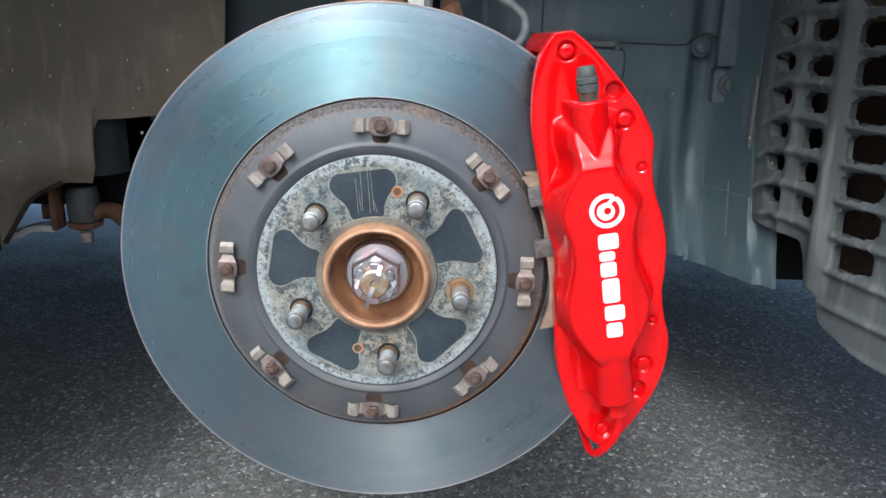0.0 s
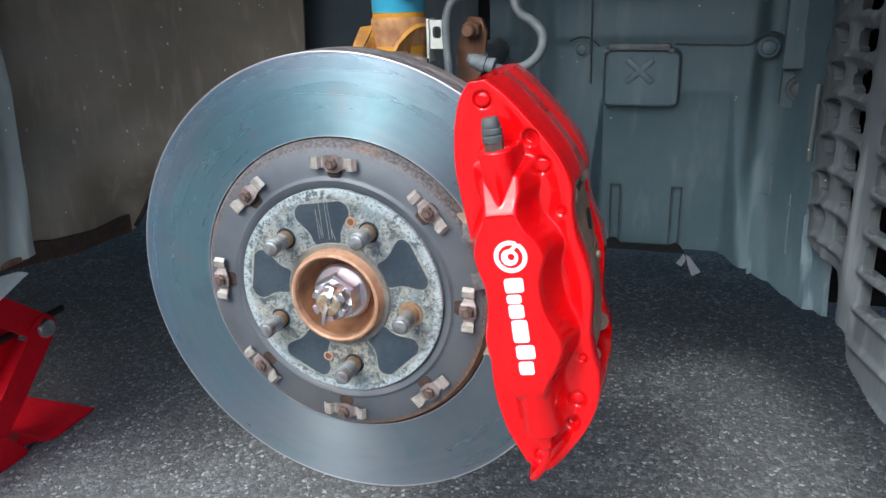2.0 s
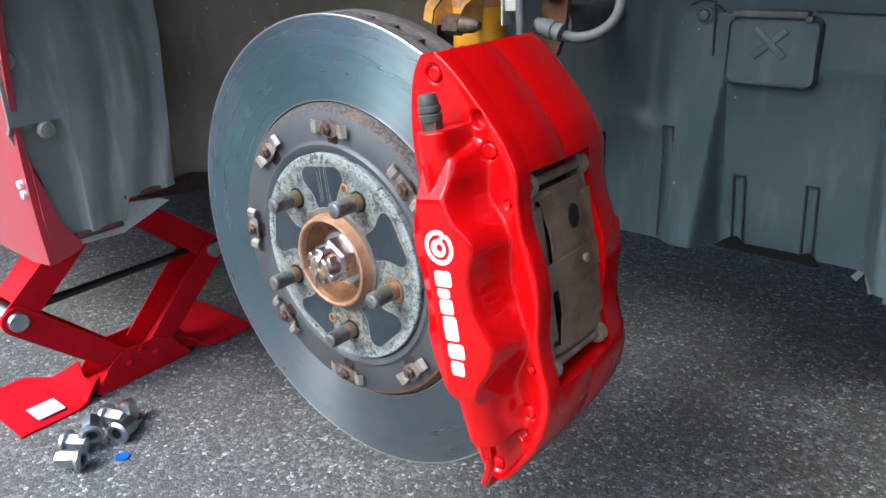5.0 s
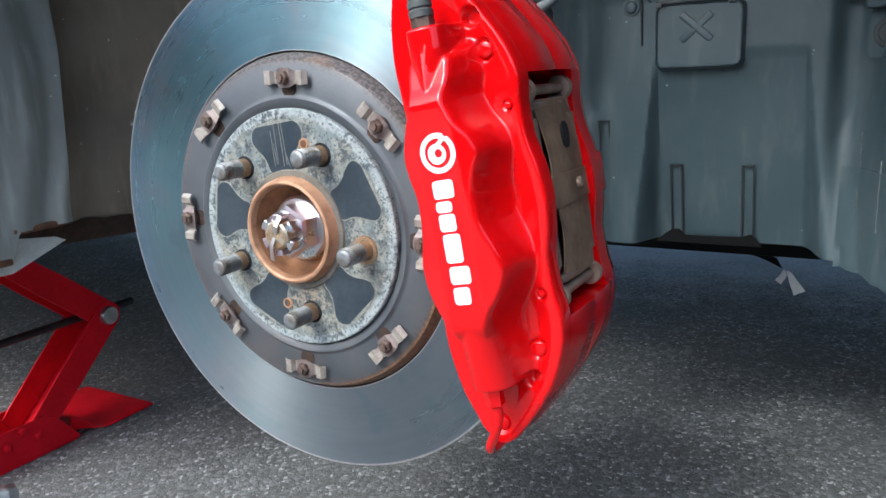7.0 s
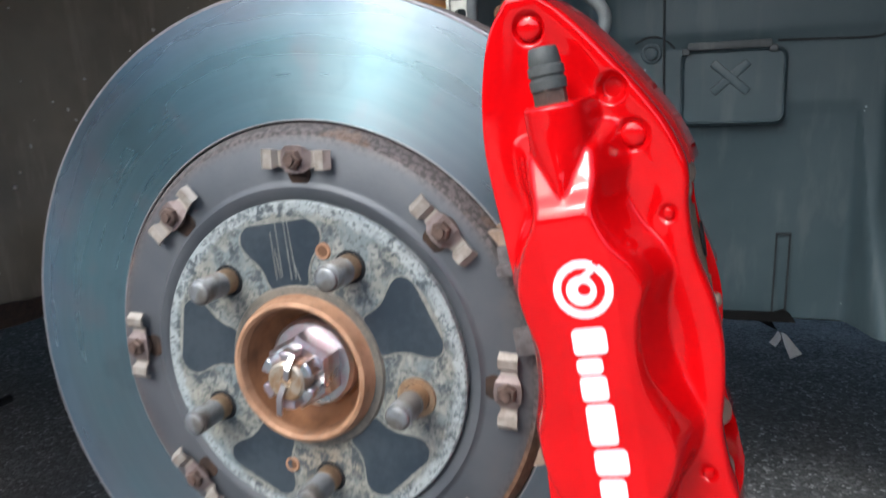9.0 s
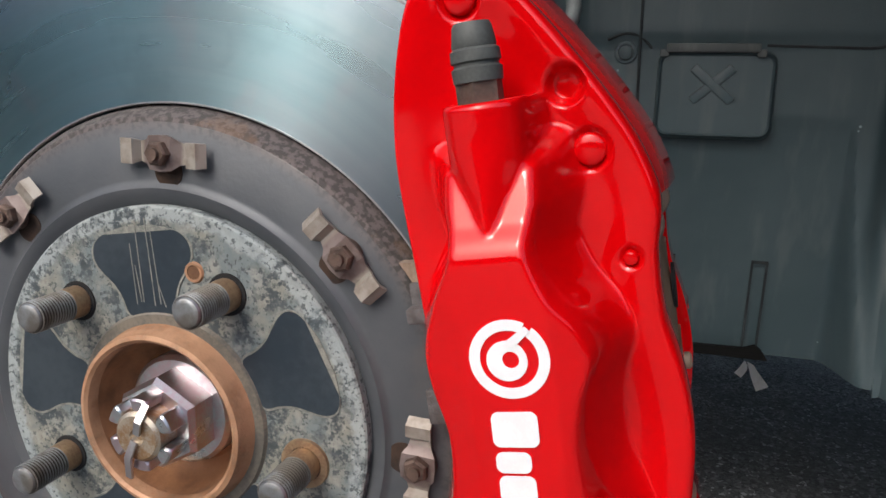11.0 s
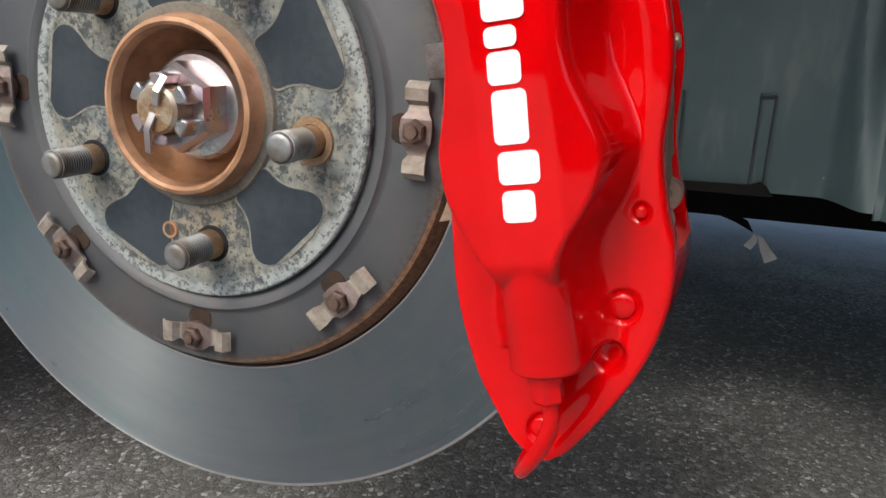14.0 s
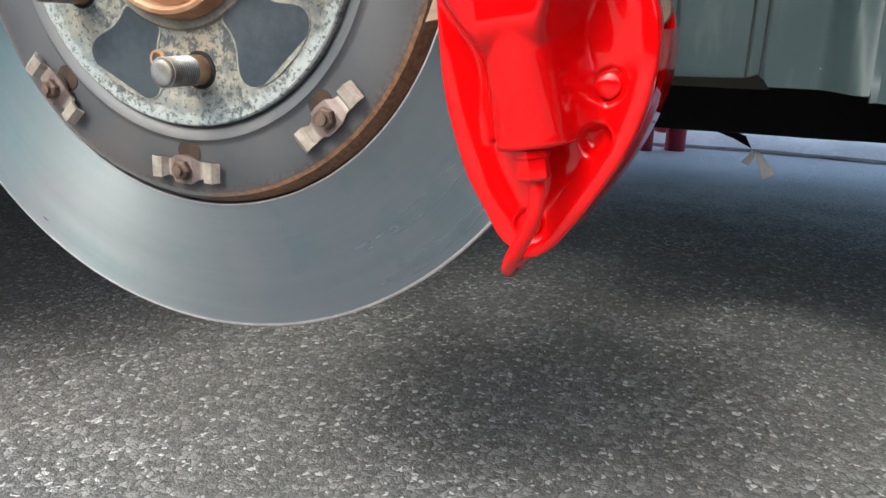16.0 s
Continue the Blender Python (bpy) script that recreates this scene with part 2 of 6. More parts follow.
def asphalt():
    """Worn asphalt: close-packed rounded chippings of two sizes, each of its own grey, in a dark binder, a few of them pale."""
    m = Mat("asphalt", 0.85)
    wob = m.node("ShaderNodeTexNoise", Vector=m.co, Scale=240.0, Detail=2.0)
    push = m.node("ShaderNodeVectorMath", i0=wob.outputs["Color"], i1=(0.004, 0.004, 0.004))
    push.operation = "MULTIPLY"
    co = m.node("ShaderNodeVectorMath", i0=m.co, i1=push.outputs[0]).outputs[0]
    def stones(scale):
        cell = m.node("ShaderNodeTexVoronoi", Vector=co, Scale=scale)
        gap = m.cells(scale, "DISTANCE_TO_EDGE", co=co)
        return m.node("ShaderNodeSeparateXYZ", i0=cell.outputs["Color"]), gap
    large, gap_l = stones(165.0)
    small, gap_s = stones(350.0)
    patch, blot, mid = m.noise(6, 5), m.noise(1.3, 4), m.noise(30, 4)
    fines = m.mix(small.outputs[0], (0.078, 0.081, 0.081), (0.215, 0.222, 0.220))
    fines = m.mix(m.step(gap_s, 0.10, 0.0), fines, (0.040, 0.042, 0.043))
    grey = m.mix(large.outputs[1], (0.104, 0.108, 0.108), (0.290, 0.299, 0.296))
    grey = m.mix(m.step(gap_l, 0.07, 0.0), grey, (0.040, 0.042, 0.043))
    proud = m.math("MULTIPLY", m.step(m.math("ADD", large.outputs[0], m.math("MULTIPLY", m.math("SUBTRACT", mid, 0.5), 0.8)), 0.42, 0.50), m.step(gap_l, 0.03, 0.10))
    base = m.mix(proud, fines, grey)
    glint = m.math("MULTIPLY", m.step(large.outputs[2], 0.915, 0.925), m.step(gap_l, 0.04, 0.12))
    base = m.mix(glint, base, (0.56, 0.57, 0.565))
    glint2 = m.math("MULTIPLY", m.step(small.outputs[2], 0.972, 0.978), m.step(gap_s, 0.05, 0.15))
    base = m.mix(glint2, base, (0.52, 0.53, 0.52))
    base = m.mix(m.math("MULTIPLY", m.step(patch, 0.60, 0.38), 0.35), base, (0.095, 0.096, 0.094))
    base = m.mix(m.math("MULTIPLY", m.step(blot, 0.50, 0.66), 0.35), base, (0.105, 0.090, 0.074))
    # paler towards the far verge: the light on the open ground is put into the colour
    shift = m.math("ADD", m.node("ShaderNodeSeparateXYZ", i0=m.co).outputs[1], m.math("ADD", m.math("MULTIPLY", m.math("SUBTRACT", m.noise(9, 5), 0.5), 0.5), m.math("MULTIPLY", m.math("SUBTRACT", small.outputs[0], 0.5), 0.25)))
    far_light = m.math("MULTIPLY", m.step(shift, 0.95, 1.5), m.step(shift, 3.2, 2.4))
    base = m.mix(m.math("MULTIPLY", far_light, 0.92), base, m.mix(mid, (0.56, 0.57, 0.56), (0.68, 0.68, 0.66)))
    m.put("Base Color", base)
    height = m.math("ADD", m.math("MULTIPLY", proud, m.math("ADD", 0.5, m.math("MULTIPLY", m.step(gap_l, 0.0, 0.3), 0.8))), m.math("ADD", m.math("MULTIPLY", m.step(gap_s, 0.0, 0.3), 0.5), m.math("MULTIPLY", mid, 0.6)))
    m.put("Roughness", 0.75).bump(height, 0.6, 0.0016)
    return m.m


def dusty_plastic(name, a, b, dust, rough=0.6):
    """Moulded plastic under a film of road dust, streaked downwards."""
    m = Mat(name, rough)
    broad, streak, grain = m.noise(9, 4), m.noise(30, 4, co=m.stretched(2.2, 2.2, 0.35)), m.noise(900, 2)
    base = m.mix(m.step(broad, 0.35, 0.65), a, b)
    base = m.mix(m.math("MULTIPLY", m.step(streak, 0.5, 0.72), 0.5), base, dust)
    speck = m.step(m.cells(85), 0.10, 0.05)
    base = m.mix(m.math("MULTIPLY", m.math("MULTIPLY", speck, m.step(m.noise(40, 2), 0.58, 0.66)), 0.8), base, tuple(min(1.0, v * 3.5) for v in dust))
    m.put("Base Color", base)
    m.put("Roughness", m.node("ShaderNodeMapRange", i0=streak, i1=0.3, i2=0.7, i3=rough, i4=min(0.95, rough + 0.25)).outputs[0])
    m.bump(m.math("ADD", grain, m.math("MULTIPLY", streak, 0.6)), 0.12, 0.0005)
    return m.m


def faded_body_red():
    m = Mat("dusty_red_car_paint", 0.4)
    d = m.noise(7, 5)
    m.put("Base Color", m.mix(m.math("MULTIPLY", m.step(d, 0.3, 0.75), 0.5), (0.46, 0.02, 0.035), (0.34, 0.13, 0.14)))
    m.put("Coat Weight", 0.75).put("Coat Roughness", 0.15).bump(m.noise(300, 2), 0.05, 0.0003)
    return m.m


def grass():
    m = Mat("dry_grass", 0.9)
    m.put("Base Color", m.mix(m.step(m.noise(14, 6), 0.35, 0.65), (0.62, 0.57, 0.40), (0.42, 0.38, 0.22)))
    m.bump(m.noise(60, 4), 0.6, 0.02)
    return m.m


def stud_steel():
    """Grey thread crests over thread roots painted dark for their shade."""
    m = Mat("grey_stud_steel", 0.36, 0.9)
    n1 = m.noise(90, 4)
    crest = m.mix(m.step(n1, 0.38, 0.62), (0.33, 0.35, 0.36), (0.20, 0.185, 0.165))
    deep = m.step(m.radius(), 0.00595, 0.00540)
    flat = m.step(m.node("ShaderNodeSeparateXYZ", i0=m.co).outputs[1], 0.0010, 0.0016)
    m.put("Base Color", m.mix(m.math("MULTIPLY", deep, flat), crest, (0.055, 0.045, 0.038)))
    m.put("Roughness", m.node("ShaderNodeMapRange", i0=n1, i1=0.35, i2=0.65, i3=0.42, i4=0.60).outputs[0])
    m.bump(n1, 0.2, 0.0003)
    return m.m


RED = red_paint()
WHITE = plain("white_print", (0.82, 0.82, 0.82), (0.76, 0.76, 0.77), 0.35, scale=200, bump=0.03)
STEEL_FACE = friction_metal()
RIM = rusted("rusty_grey_rim", (0.17, 0.16, 0.16), (0.10, 0.085, 0.08), 0.7, 160, 0.5)
RIM_RUST = rusted("dark_vent_rust", (0.135, 0.118, 0.112), (0.085, 0.070, 0.066), 0.8, 90, 0.1)
RUST_GAP = rusted("red_brown_rust", (0.21, 0.105, 0.052), (0.12, 0.058, 0.030), 0.85, 110)
BELL = flange_paint()
FACE = corroded_face()
POCKET = plain("black_satin_paint", (0.018, 0.028, 0.038), (0.034, 0.046, 0.056), 0.36, scale=28, bump=0.03, rough2=0.46)
CREAM = plain("cream_oxide_line", (0.25, 0.25, 0.215), (0.14, 0.145, 0.13), 0.85, scale=300, bump=0.3)
COPPER = rusted("copper_brown_lip", (0.46, 0.265, 0.155), (0.31, 0.155, 0.08), 0.56, 75, 0.25)
BOWL = rusted("brown_bore", (0.32, 0.155, 0.075), (0.17, 0.085, 0.045), 0.55, 60, 0.25)
ZINC = plain("zinc_steel", (0.66, 0.66, 0.66), (0.56, 0.52, 0.53), 0.28, 1.0, 80, 0.08, rough2=0.42)
ZINC_RUST = plain("zinc_with_brown_stain", (0.56, 0.50, 0.40), (0.40, 0.24, 0.12), 0.4, 0.8, 150, 0.25)
STUD = stud_steel()
STUD_ROOT = plain("brass_stained_steel", (0.43, 0.31, 0.19), (0.30, 0.20, 0.13), 0.5, 0.8, 90, 0.2)
CLIP = clip_steel()
CLIP_BOLT = rusted("brown_bolt_head", (0.14, 0.095, 0.075), (0.07, 0.05, 0.042), 0.6, 160, 0.5)
# near-black that stands for the shade inside holes and notches
BLACK = plain("black_void", (0.006, 0.006, 0.007), (0.01, 0.01, 0.01), 0.9, scale=20)
RUBBER = plain("grey_rubber", (0.072, 0.078, 0.074), (0.05, 0.054, 0.052), 0.6, scale=120, bump=0.15)
PAD_STEEL = plain("pad_backing_steel", (0.30, 0.225, 0.165), (0.20, 0.145, 0.105), 0.65, 0.2, 100, 0.2)
PAD_LINING = plain("pad_lining", (0.27, 0.19, 0.13), (0.17, 0.12, 0.085), 0.9, 0.0, 200, 0.5)
SPRING = rusted("brown_stained_spring_steel", (0.30, 0.20, 0.125), (0.17, 0.105, 0.065), 0.6, 38, 0.2)
PIN = plain("grey_brown_pin_steel", (0.34, 0.255, 0.19), (0.23, 0.165, 0.12), 0.5, 0.3, 90, 0.2)
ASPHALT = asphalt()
LINER = dusty_plastic("slate_liner_plastic", (0.046, 0.073, 0.085), (0.062, 0.092, 0.105), (0.110, 0.138, 0.148), 0.34)
DUCT = dusty_plastic("dusty_duct_plastic", (0.052, 0.060, 0.064), (0.085, 0.096, 0.100), (0.20, 0.21, 0.21), 0.6)
BROWN = dusty_plastic("brown_mud_liner", (0.182, 0.148, 0.102), (0.250, 0.206, 0.144), (0.34, 0.285, 0.215), 0.6)
GREY_PANEL = dusty_plastic("grey_dusty_panel", (0.215, 0.224, 0.196), (0.285, 0.294, 0.260), (0.40, 0.408, 0.37), 0.65)
FLAP = plain("pale_grey_steel_flange", (0.62, 0.63, 0.57), (0.50, 0.51, 0.455), 0.6, 0.2, 40, 0.2)
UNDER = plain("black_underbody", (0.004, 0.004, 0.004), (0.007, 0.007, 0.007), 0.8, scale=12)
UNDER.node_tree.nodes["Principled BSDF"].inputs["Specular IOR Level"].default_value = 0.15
WING = dusty_plastic("dark_slate_wing_paint", (0.040, 0.055, 0.062), (0.055, 0.072, 0.078), (0.09, 0.10, 0.10), 0.6)
BODY_RED = faded_body_red()
JACK_RED = plain("jack_red_enamel", (0.66, 0.005, 0.016), (0.56, 0.004, 0.013), 0.5, scale=25, bump=0.06)
JACK_RED.node_tree.nodes["Principled BSDF"].inputs["Specular IOR Level"].default_value = 0.12
ROD = plain("black_greased_rod", (0.012, 0.013, 0.014), (0.02, 0.02, 0.02), 0.4, scale=80, bump=0.3)
YELLOW = plain("chipped_yellow_paint", (0.62, 0.30, 0.012), (0.52, 0.24, 0.012), 0.45, scale=50, bump=0.12)
YELLOW_RUST = rusted("yellow_paint_rust_bloom", (0.60, 0.29, 0.03), (0.36, 0.16, 0.05), 0.65, 60, 0.0)
BLUE = plain("pale_blue_sleeve", (0.08, 0.42, 0.62), (0.10, 0.48, 0.66), 0.4, scale=40, bump=0.05)
IRON = plain("dull_grey_iron", (0.16, 0.165, 0.17), (0.10, 0.10, 0.10), 0.6, 0.5, 60, 0.3)
HOSE = plain("grey_hose", (0.13, 0.145, 0.15), (0.09, 0.10, 0.105), 0.6, scale=90, bump=0.2)
RUST = rusted("rusty_iron", (0.18, 0.085, 0.045), (0.08, 0.045, 0.03), 0.8, 60, 0.2)
NUT = plain("chrome_lug_steel", (0.52, 0.55, 0.57), (0.36, 0.38, 0.40), 0.38, 1.0, 60, 0.12, rough2=0.42)
WHITE_TAG = plain("white_plastic_tape", (0.82, 0.82, 0.82), (0.70, 0.70, 0.69), 0.5, scale=40, bump=0.1)
STICKER = plain("white_sticker", (0.60, 0.62, 0.63), (0.52, 0.53, 0.55), 0.5, scale=60, bump=0.02)
BLUE_CHIP = plain("blue_plastic_chip", (0.01, 0.13, 0.62), (0.012, 0.11, 0.5), 0.4, scale=60)
KERB = plain("pale_concrete", (0.74, 0.74, 0.72), (0.60, 0.60, 0.58), 0.85, scale=8, bump=0.3, dist=0.004)
GRASS = grass()
STONE = plain("pale_grey_stone", (0.42, 0.42, 0.40), (0.30, 0.30, 0.29), 0.85, scale=30, bump=0.3)
POST_RED = plain("red_post_paint", (0.42, 0.02, 0.05), (0.34, 0.02, 0.045), 0.5, scale=20)
UNSEEN_HEDGE = plain("dull_green_unseen_hedge", (0.085, 0.095, 0.07), (0.05, 0.058, 0.045), 0.9, scale=6, bump=0.6, dist=0.05)

SLOT = plain("dark_slate_slot_shade", (0.028, 0.036, 0.040), (0.018, 0.022, 0.025), 0.8, scale=80)
FLECK = plain("pale_dried_mud", (0.60, 0.56, 0.48), (0.42, 0.38, 0.32), 0.9, scale=200)
# dark brown that paints the shade in notches, slots and the liner's edge
BROWN_SHADE = rusted("brown_black_shade", (0.045, 0.024, 0.014), (0.018, 0.011, 0.008), 0.9, 120, 0.0)
COLLAR = plain("taupe_stained_steel", (0.20, 0.18, 0.145), (0.12, 0.115, 0.10), 0.6, 0.3, 90, 0.2)
BELL_RIM = bell_side()
WELD = rusted("rust_over_yellow_paint", (0.46, 0.24, 0.10), (0.30, 0.13, 0.065), 0.8, 70, 0.0)
NUT_ZINC = plain("iridescent_zinc_steel", (0.58, 0.64, 0.64), (0.60, 0.48, 0.51), 0.26, 1.0, 70, 0.10, rough2=0.42)
SCUFF = plain("scraped_pale_plastic", (0.13, 0.15, 0.155), (0.085, 0.10, 0.105), 0.8, scale=300, bump=0.2)


# ---- mesh helpers ----
def mesh_of(name, bm, material, sharp=38.0):
    bmesh.ops.recalc_face_normals(bm, faces=bm.faces)
    limit = radians(sharp)
    for f in bm.faces:
        f.smooth = True
    for e in bm.edges:
        if len(e.link_faces) == 2 and e.calc_face_angle(0.0) > limit:
            e.smooth = False
    me = bpy.data.meshes.new(name)
    bm.to_mesh(me)
    bm.free()
    me.materials.append(material)
    return me


def part(name, bm, material, parent, label="", sharp=38.0):
    """Links a bmesh as one mesh object under a thing or a part."""
    ob = new(name, mesh_of(name, bm, material, sharp))
    ob.parent = parent
    return tagged(ob, label)


def thing(name, place, label, category, group="", kind=""):
    """An Empty at the base of a thing, which parents its parts."""
    ob = new(name)
    ob.empty_display_size = 0.02
    ob.location = place
    return tagged(ob, label, category, group, kind)


def single(name, bm, material, label, category="", group="", kind="", sharp=38.0):
    return tagged(new(name, mesh_of(name, bm, material, sharp)), label, category, group, kind)


def box(bm, x0, x1, y0, y1, z0, z1, bevel=0.0, m=None):
    c, s = Vector(((x0 + x1) / 2, (y0 + y1) / 2, (z0 + z1) / 2)), (x1 - x0, y1 - y0, z1 - z0)
    made = bmesh.ops.create_cube(bm, size=1.0, matrix=(m or Matrix()) @ Matrix.Translation(c) @ Matrix.Diagonal((*s, 1)))
    if bevel:
        edges = list({e for v in made["verts"] for e in v.link_edges})
        bmesh.ops.bevel(bm, geom=edges, offset=bevel, segments=2, affect="EDGES", profile=0.5)
    return bm


def lathe(bm, profile, n=96, m=None, closed=True):
    """Turns a list of (radius, y) round the y axis. closed: the profile's ends are joined."""
    rings = []
    for r, y in profile:
        rings.append([bm.verts.new((m or Matrix()) @ Vector((r * math.cos(a), y, r * math.sin(a)))) for a in (2 * math.pi * k / n for k in range(n))])
    pairs = list(zip(rings, rings[1:])) + ([(rings[-1], rings[0])] if closed else [])
    for a, b in pairs:
        for k in range(n):
            bm.faces.new((a[k], a[(k + 1) % n], b[(k + 1) % n], b[k]))
    return bm


def solid(bm, profile, n=32, m=None):
    """A turned solid about the y axis: profile of (radius, y) with capped ends."""
    rings = []
    for r, y in profile:
        rings.append([bm.verts.new((m or Matrix()) @ Vector((r * math.cos(a), y, r * math.sin(a)))) for a in (2 * math.pi * (k + 0.5) / n for k in range(n))])
    for a, b in zip(rings, rings[1:]):
        for k in range(n):
            bm.faces.new((a[k], a[(k + 1) % n], b[(k + 1) % n], b[k]))
    bm.faces.new(rings[0][::-1])
    bm.faces.new(rings[-1])
    return bm


def smooth_path(points, steps=8):
    """Catmull-Rom through the points."""
    p = [Vector(q) for q in points]
    p = [2 * p[0] - p[1], *p, 2 * p[-1] - p[-2]]
    out = []
    for a, b, c, d in zip(p, p[1:], p[2:], p[3:]):
        for k in range(steps):
            t = k / steps
            out.append(0.5 * ((2 * b) + (c - a) * t + (2 * a - 5 * b + 4 * c - d) * t * t + (3 * b - a - 3 * c + d) * t**3))
    return out + [p[-2]]


def tube(bm, points, radius, n=14, steps=8):
    """A round tube along a smooth path; radius: a number or one for each path point."""
    path = smooth_path(points, steps)
    radii = radius if isinstance(radius, (list, tuple)) else None
    up, rings = Vector((0.13, 0.21, 0.97)), []
    for k, p in enumerate(path):
        ahead = (path[min(k + 1, len(path) - 1)] - path[max(k - 1, 0)]).normalized()
        side = ahead.cross(up).normalized()
        up = side.cross(ahead).normalized()
        r = float(np.interp(k / steps, range(len(radii)), radii)) if radii else radius
        rings.append([bm.verts.new(p + r * (math.cos(a) * side + math.sin(a) * up)) for a in (2 * math.pi * j / n for j in range(n))])
    for a, b in zip(rings, rings[1:]):
        for j in range(n):
            bm.faces.new((a[j], a[(j + 1) % n], b[(j + 1) % n], b[j]))
    bm.faces.new(rings[0][::-1])
    bm.faces.new(rings[-1])
    return bm


def prism(bm, outline, lift, m=None):
    """Extrudes a closed outline of 3D points by the vector lift."""
    m = m or Matrix()
    a = [bm.verts.new(m @ Vector(p)) for p in outline]
    b = [bm.verts.new(m @ (Vector(p) + Vector(lift))) for p in outline]
    n = len(a)
    bm.faces.new(a[::-1])
    bm.faces.new(b)
    for k in range(n):
        bm.faces.new((a[k], a[(k + 1) % n], b[(k + 1) % n], b[k]))
    return bm


def sheet(bm, grid, thick):
    """A sheet through a grid of points (rows of columns), given its thickness along its normals."""
    rows, cols = len(grid), len(grid[0])
    front = [[bm.verts.new(Vector(p)) for p in row] for row in grid]
    fs = []
    for i in range(rows - 1):
        for j in range(cols - 1):
            fs.append(bm.faces.new((front[i][j], front[i][j + 1], front[i + 1][j + 1], front[i + 1][j])))
    bm.normal_update()
    bmesh.ops.solidify(bm, geom=fs, thickness=thick)
    return bm


def curve(pairs, x):
    """A smooth curve through sorted (x, y) pairs."""
    xs, ys = [p[0] for p in pairs], [p[1] for p in pairs]
    if x <= xs[0]:
        return ys[0]
    if x >= xs[-1]:
        return ys[-1]
    k = max(i for i in range(len(xs) - 1) if xs[i] <= x)
    h = xs[k + 1] - xs[k]
    def slope(i):
        if i <= 0 or i >= len(xs) - 1:
            return 0.0
        return (ys[i + 1] - ys[i - 1]) / (xs[i + 1] - xs[i - 1])
    t = (x - xs[k]) / h
    a, b = slope(k) * h if 0 < k else (ys[1] - ys[0]), slope(k + 1) * h if k + 1 < len(xs) - 1 else (ys[-1] - ys[-2])
    return (2 * t**3 - 3 * t * t + 1) * ys[k] + (t**3 - 2 * t * t + t) * a + (3 * t * t - 2 * t**3) * ys[k + 1] + (t**3 - t * t) * b


def ease(x):
    x = min(1.0, max(0.0, x))
    return x * x * (3 - 2 * x)


# ---- the setting ----
HUB = 0.3468          # height of the wheel's axis
THETA = radians(9.5)  # turn of the caliper about the axis


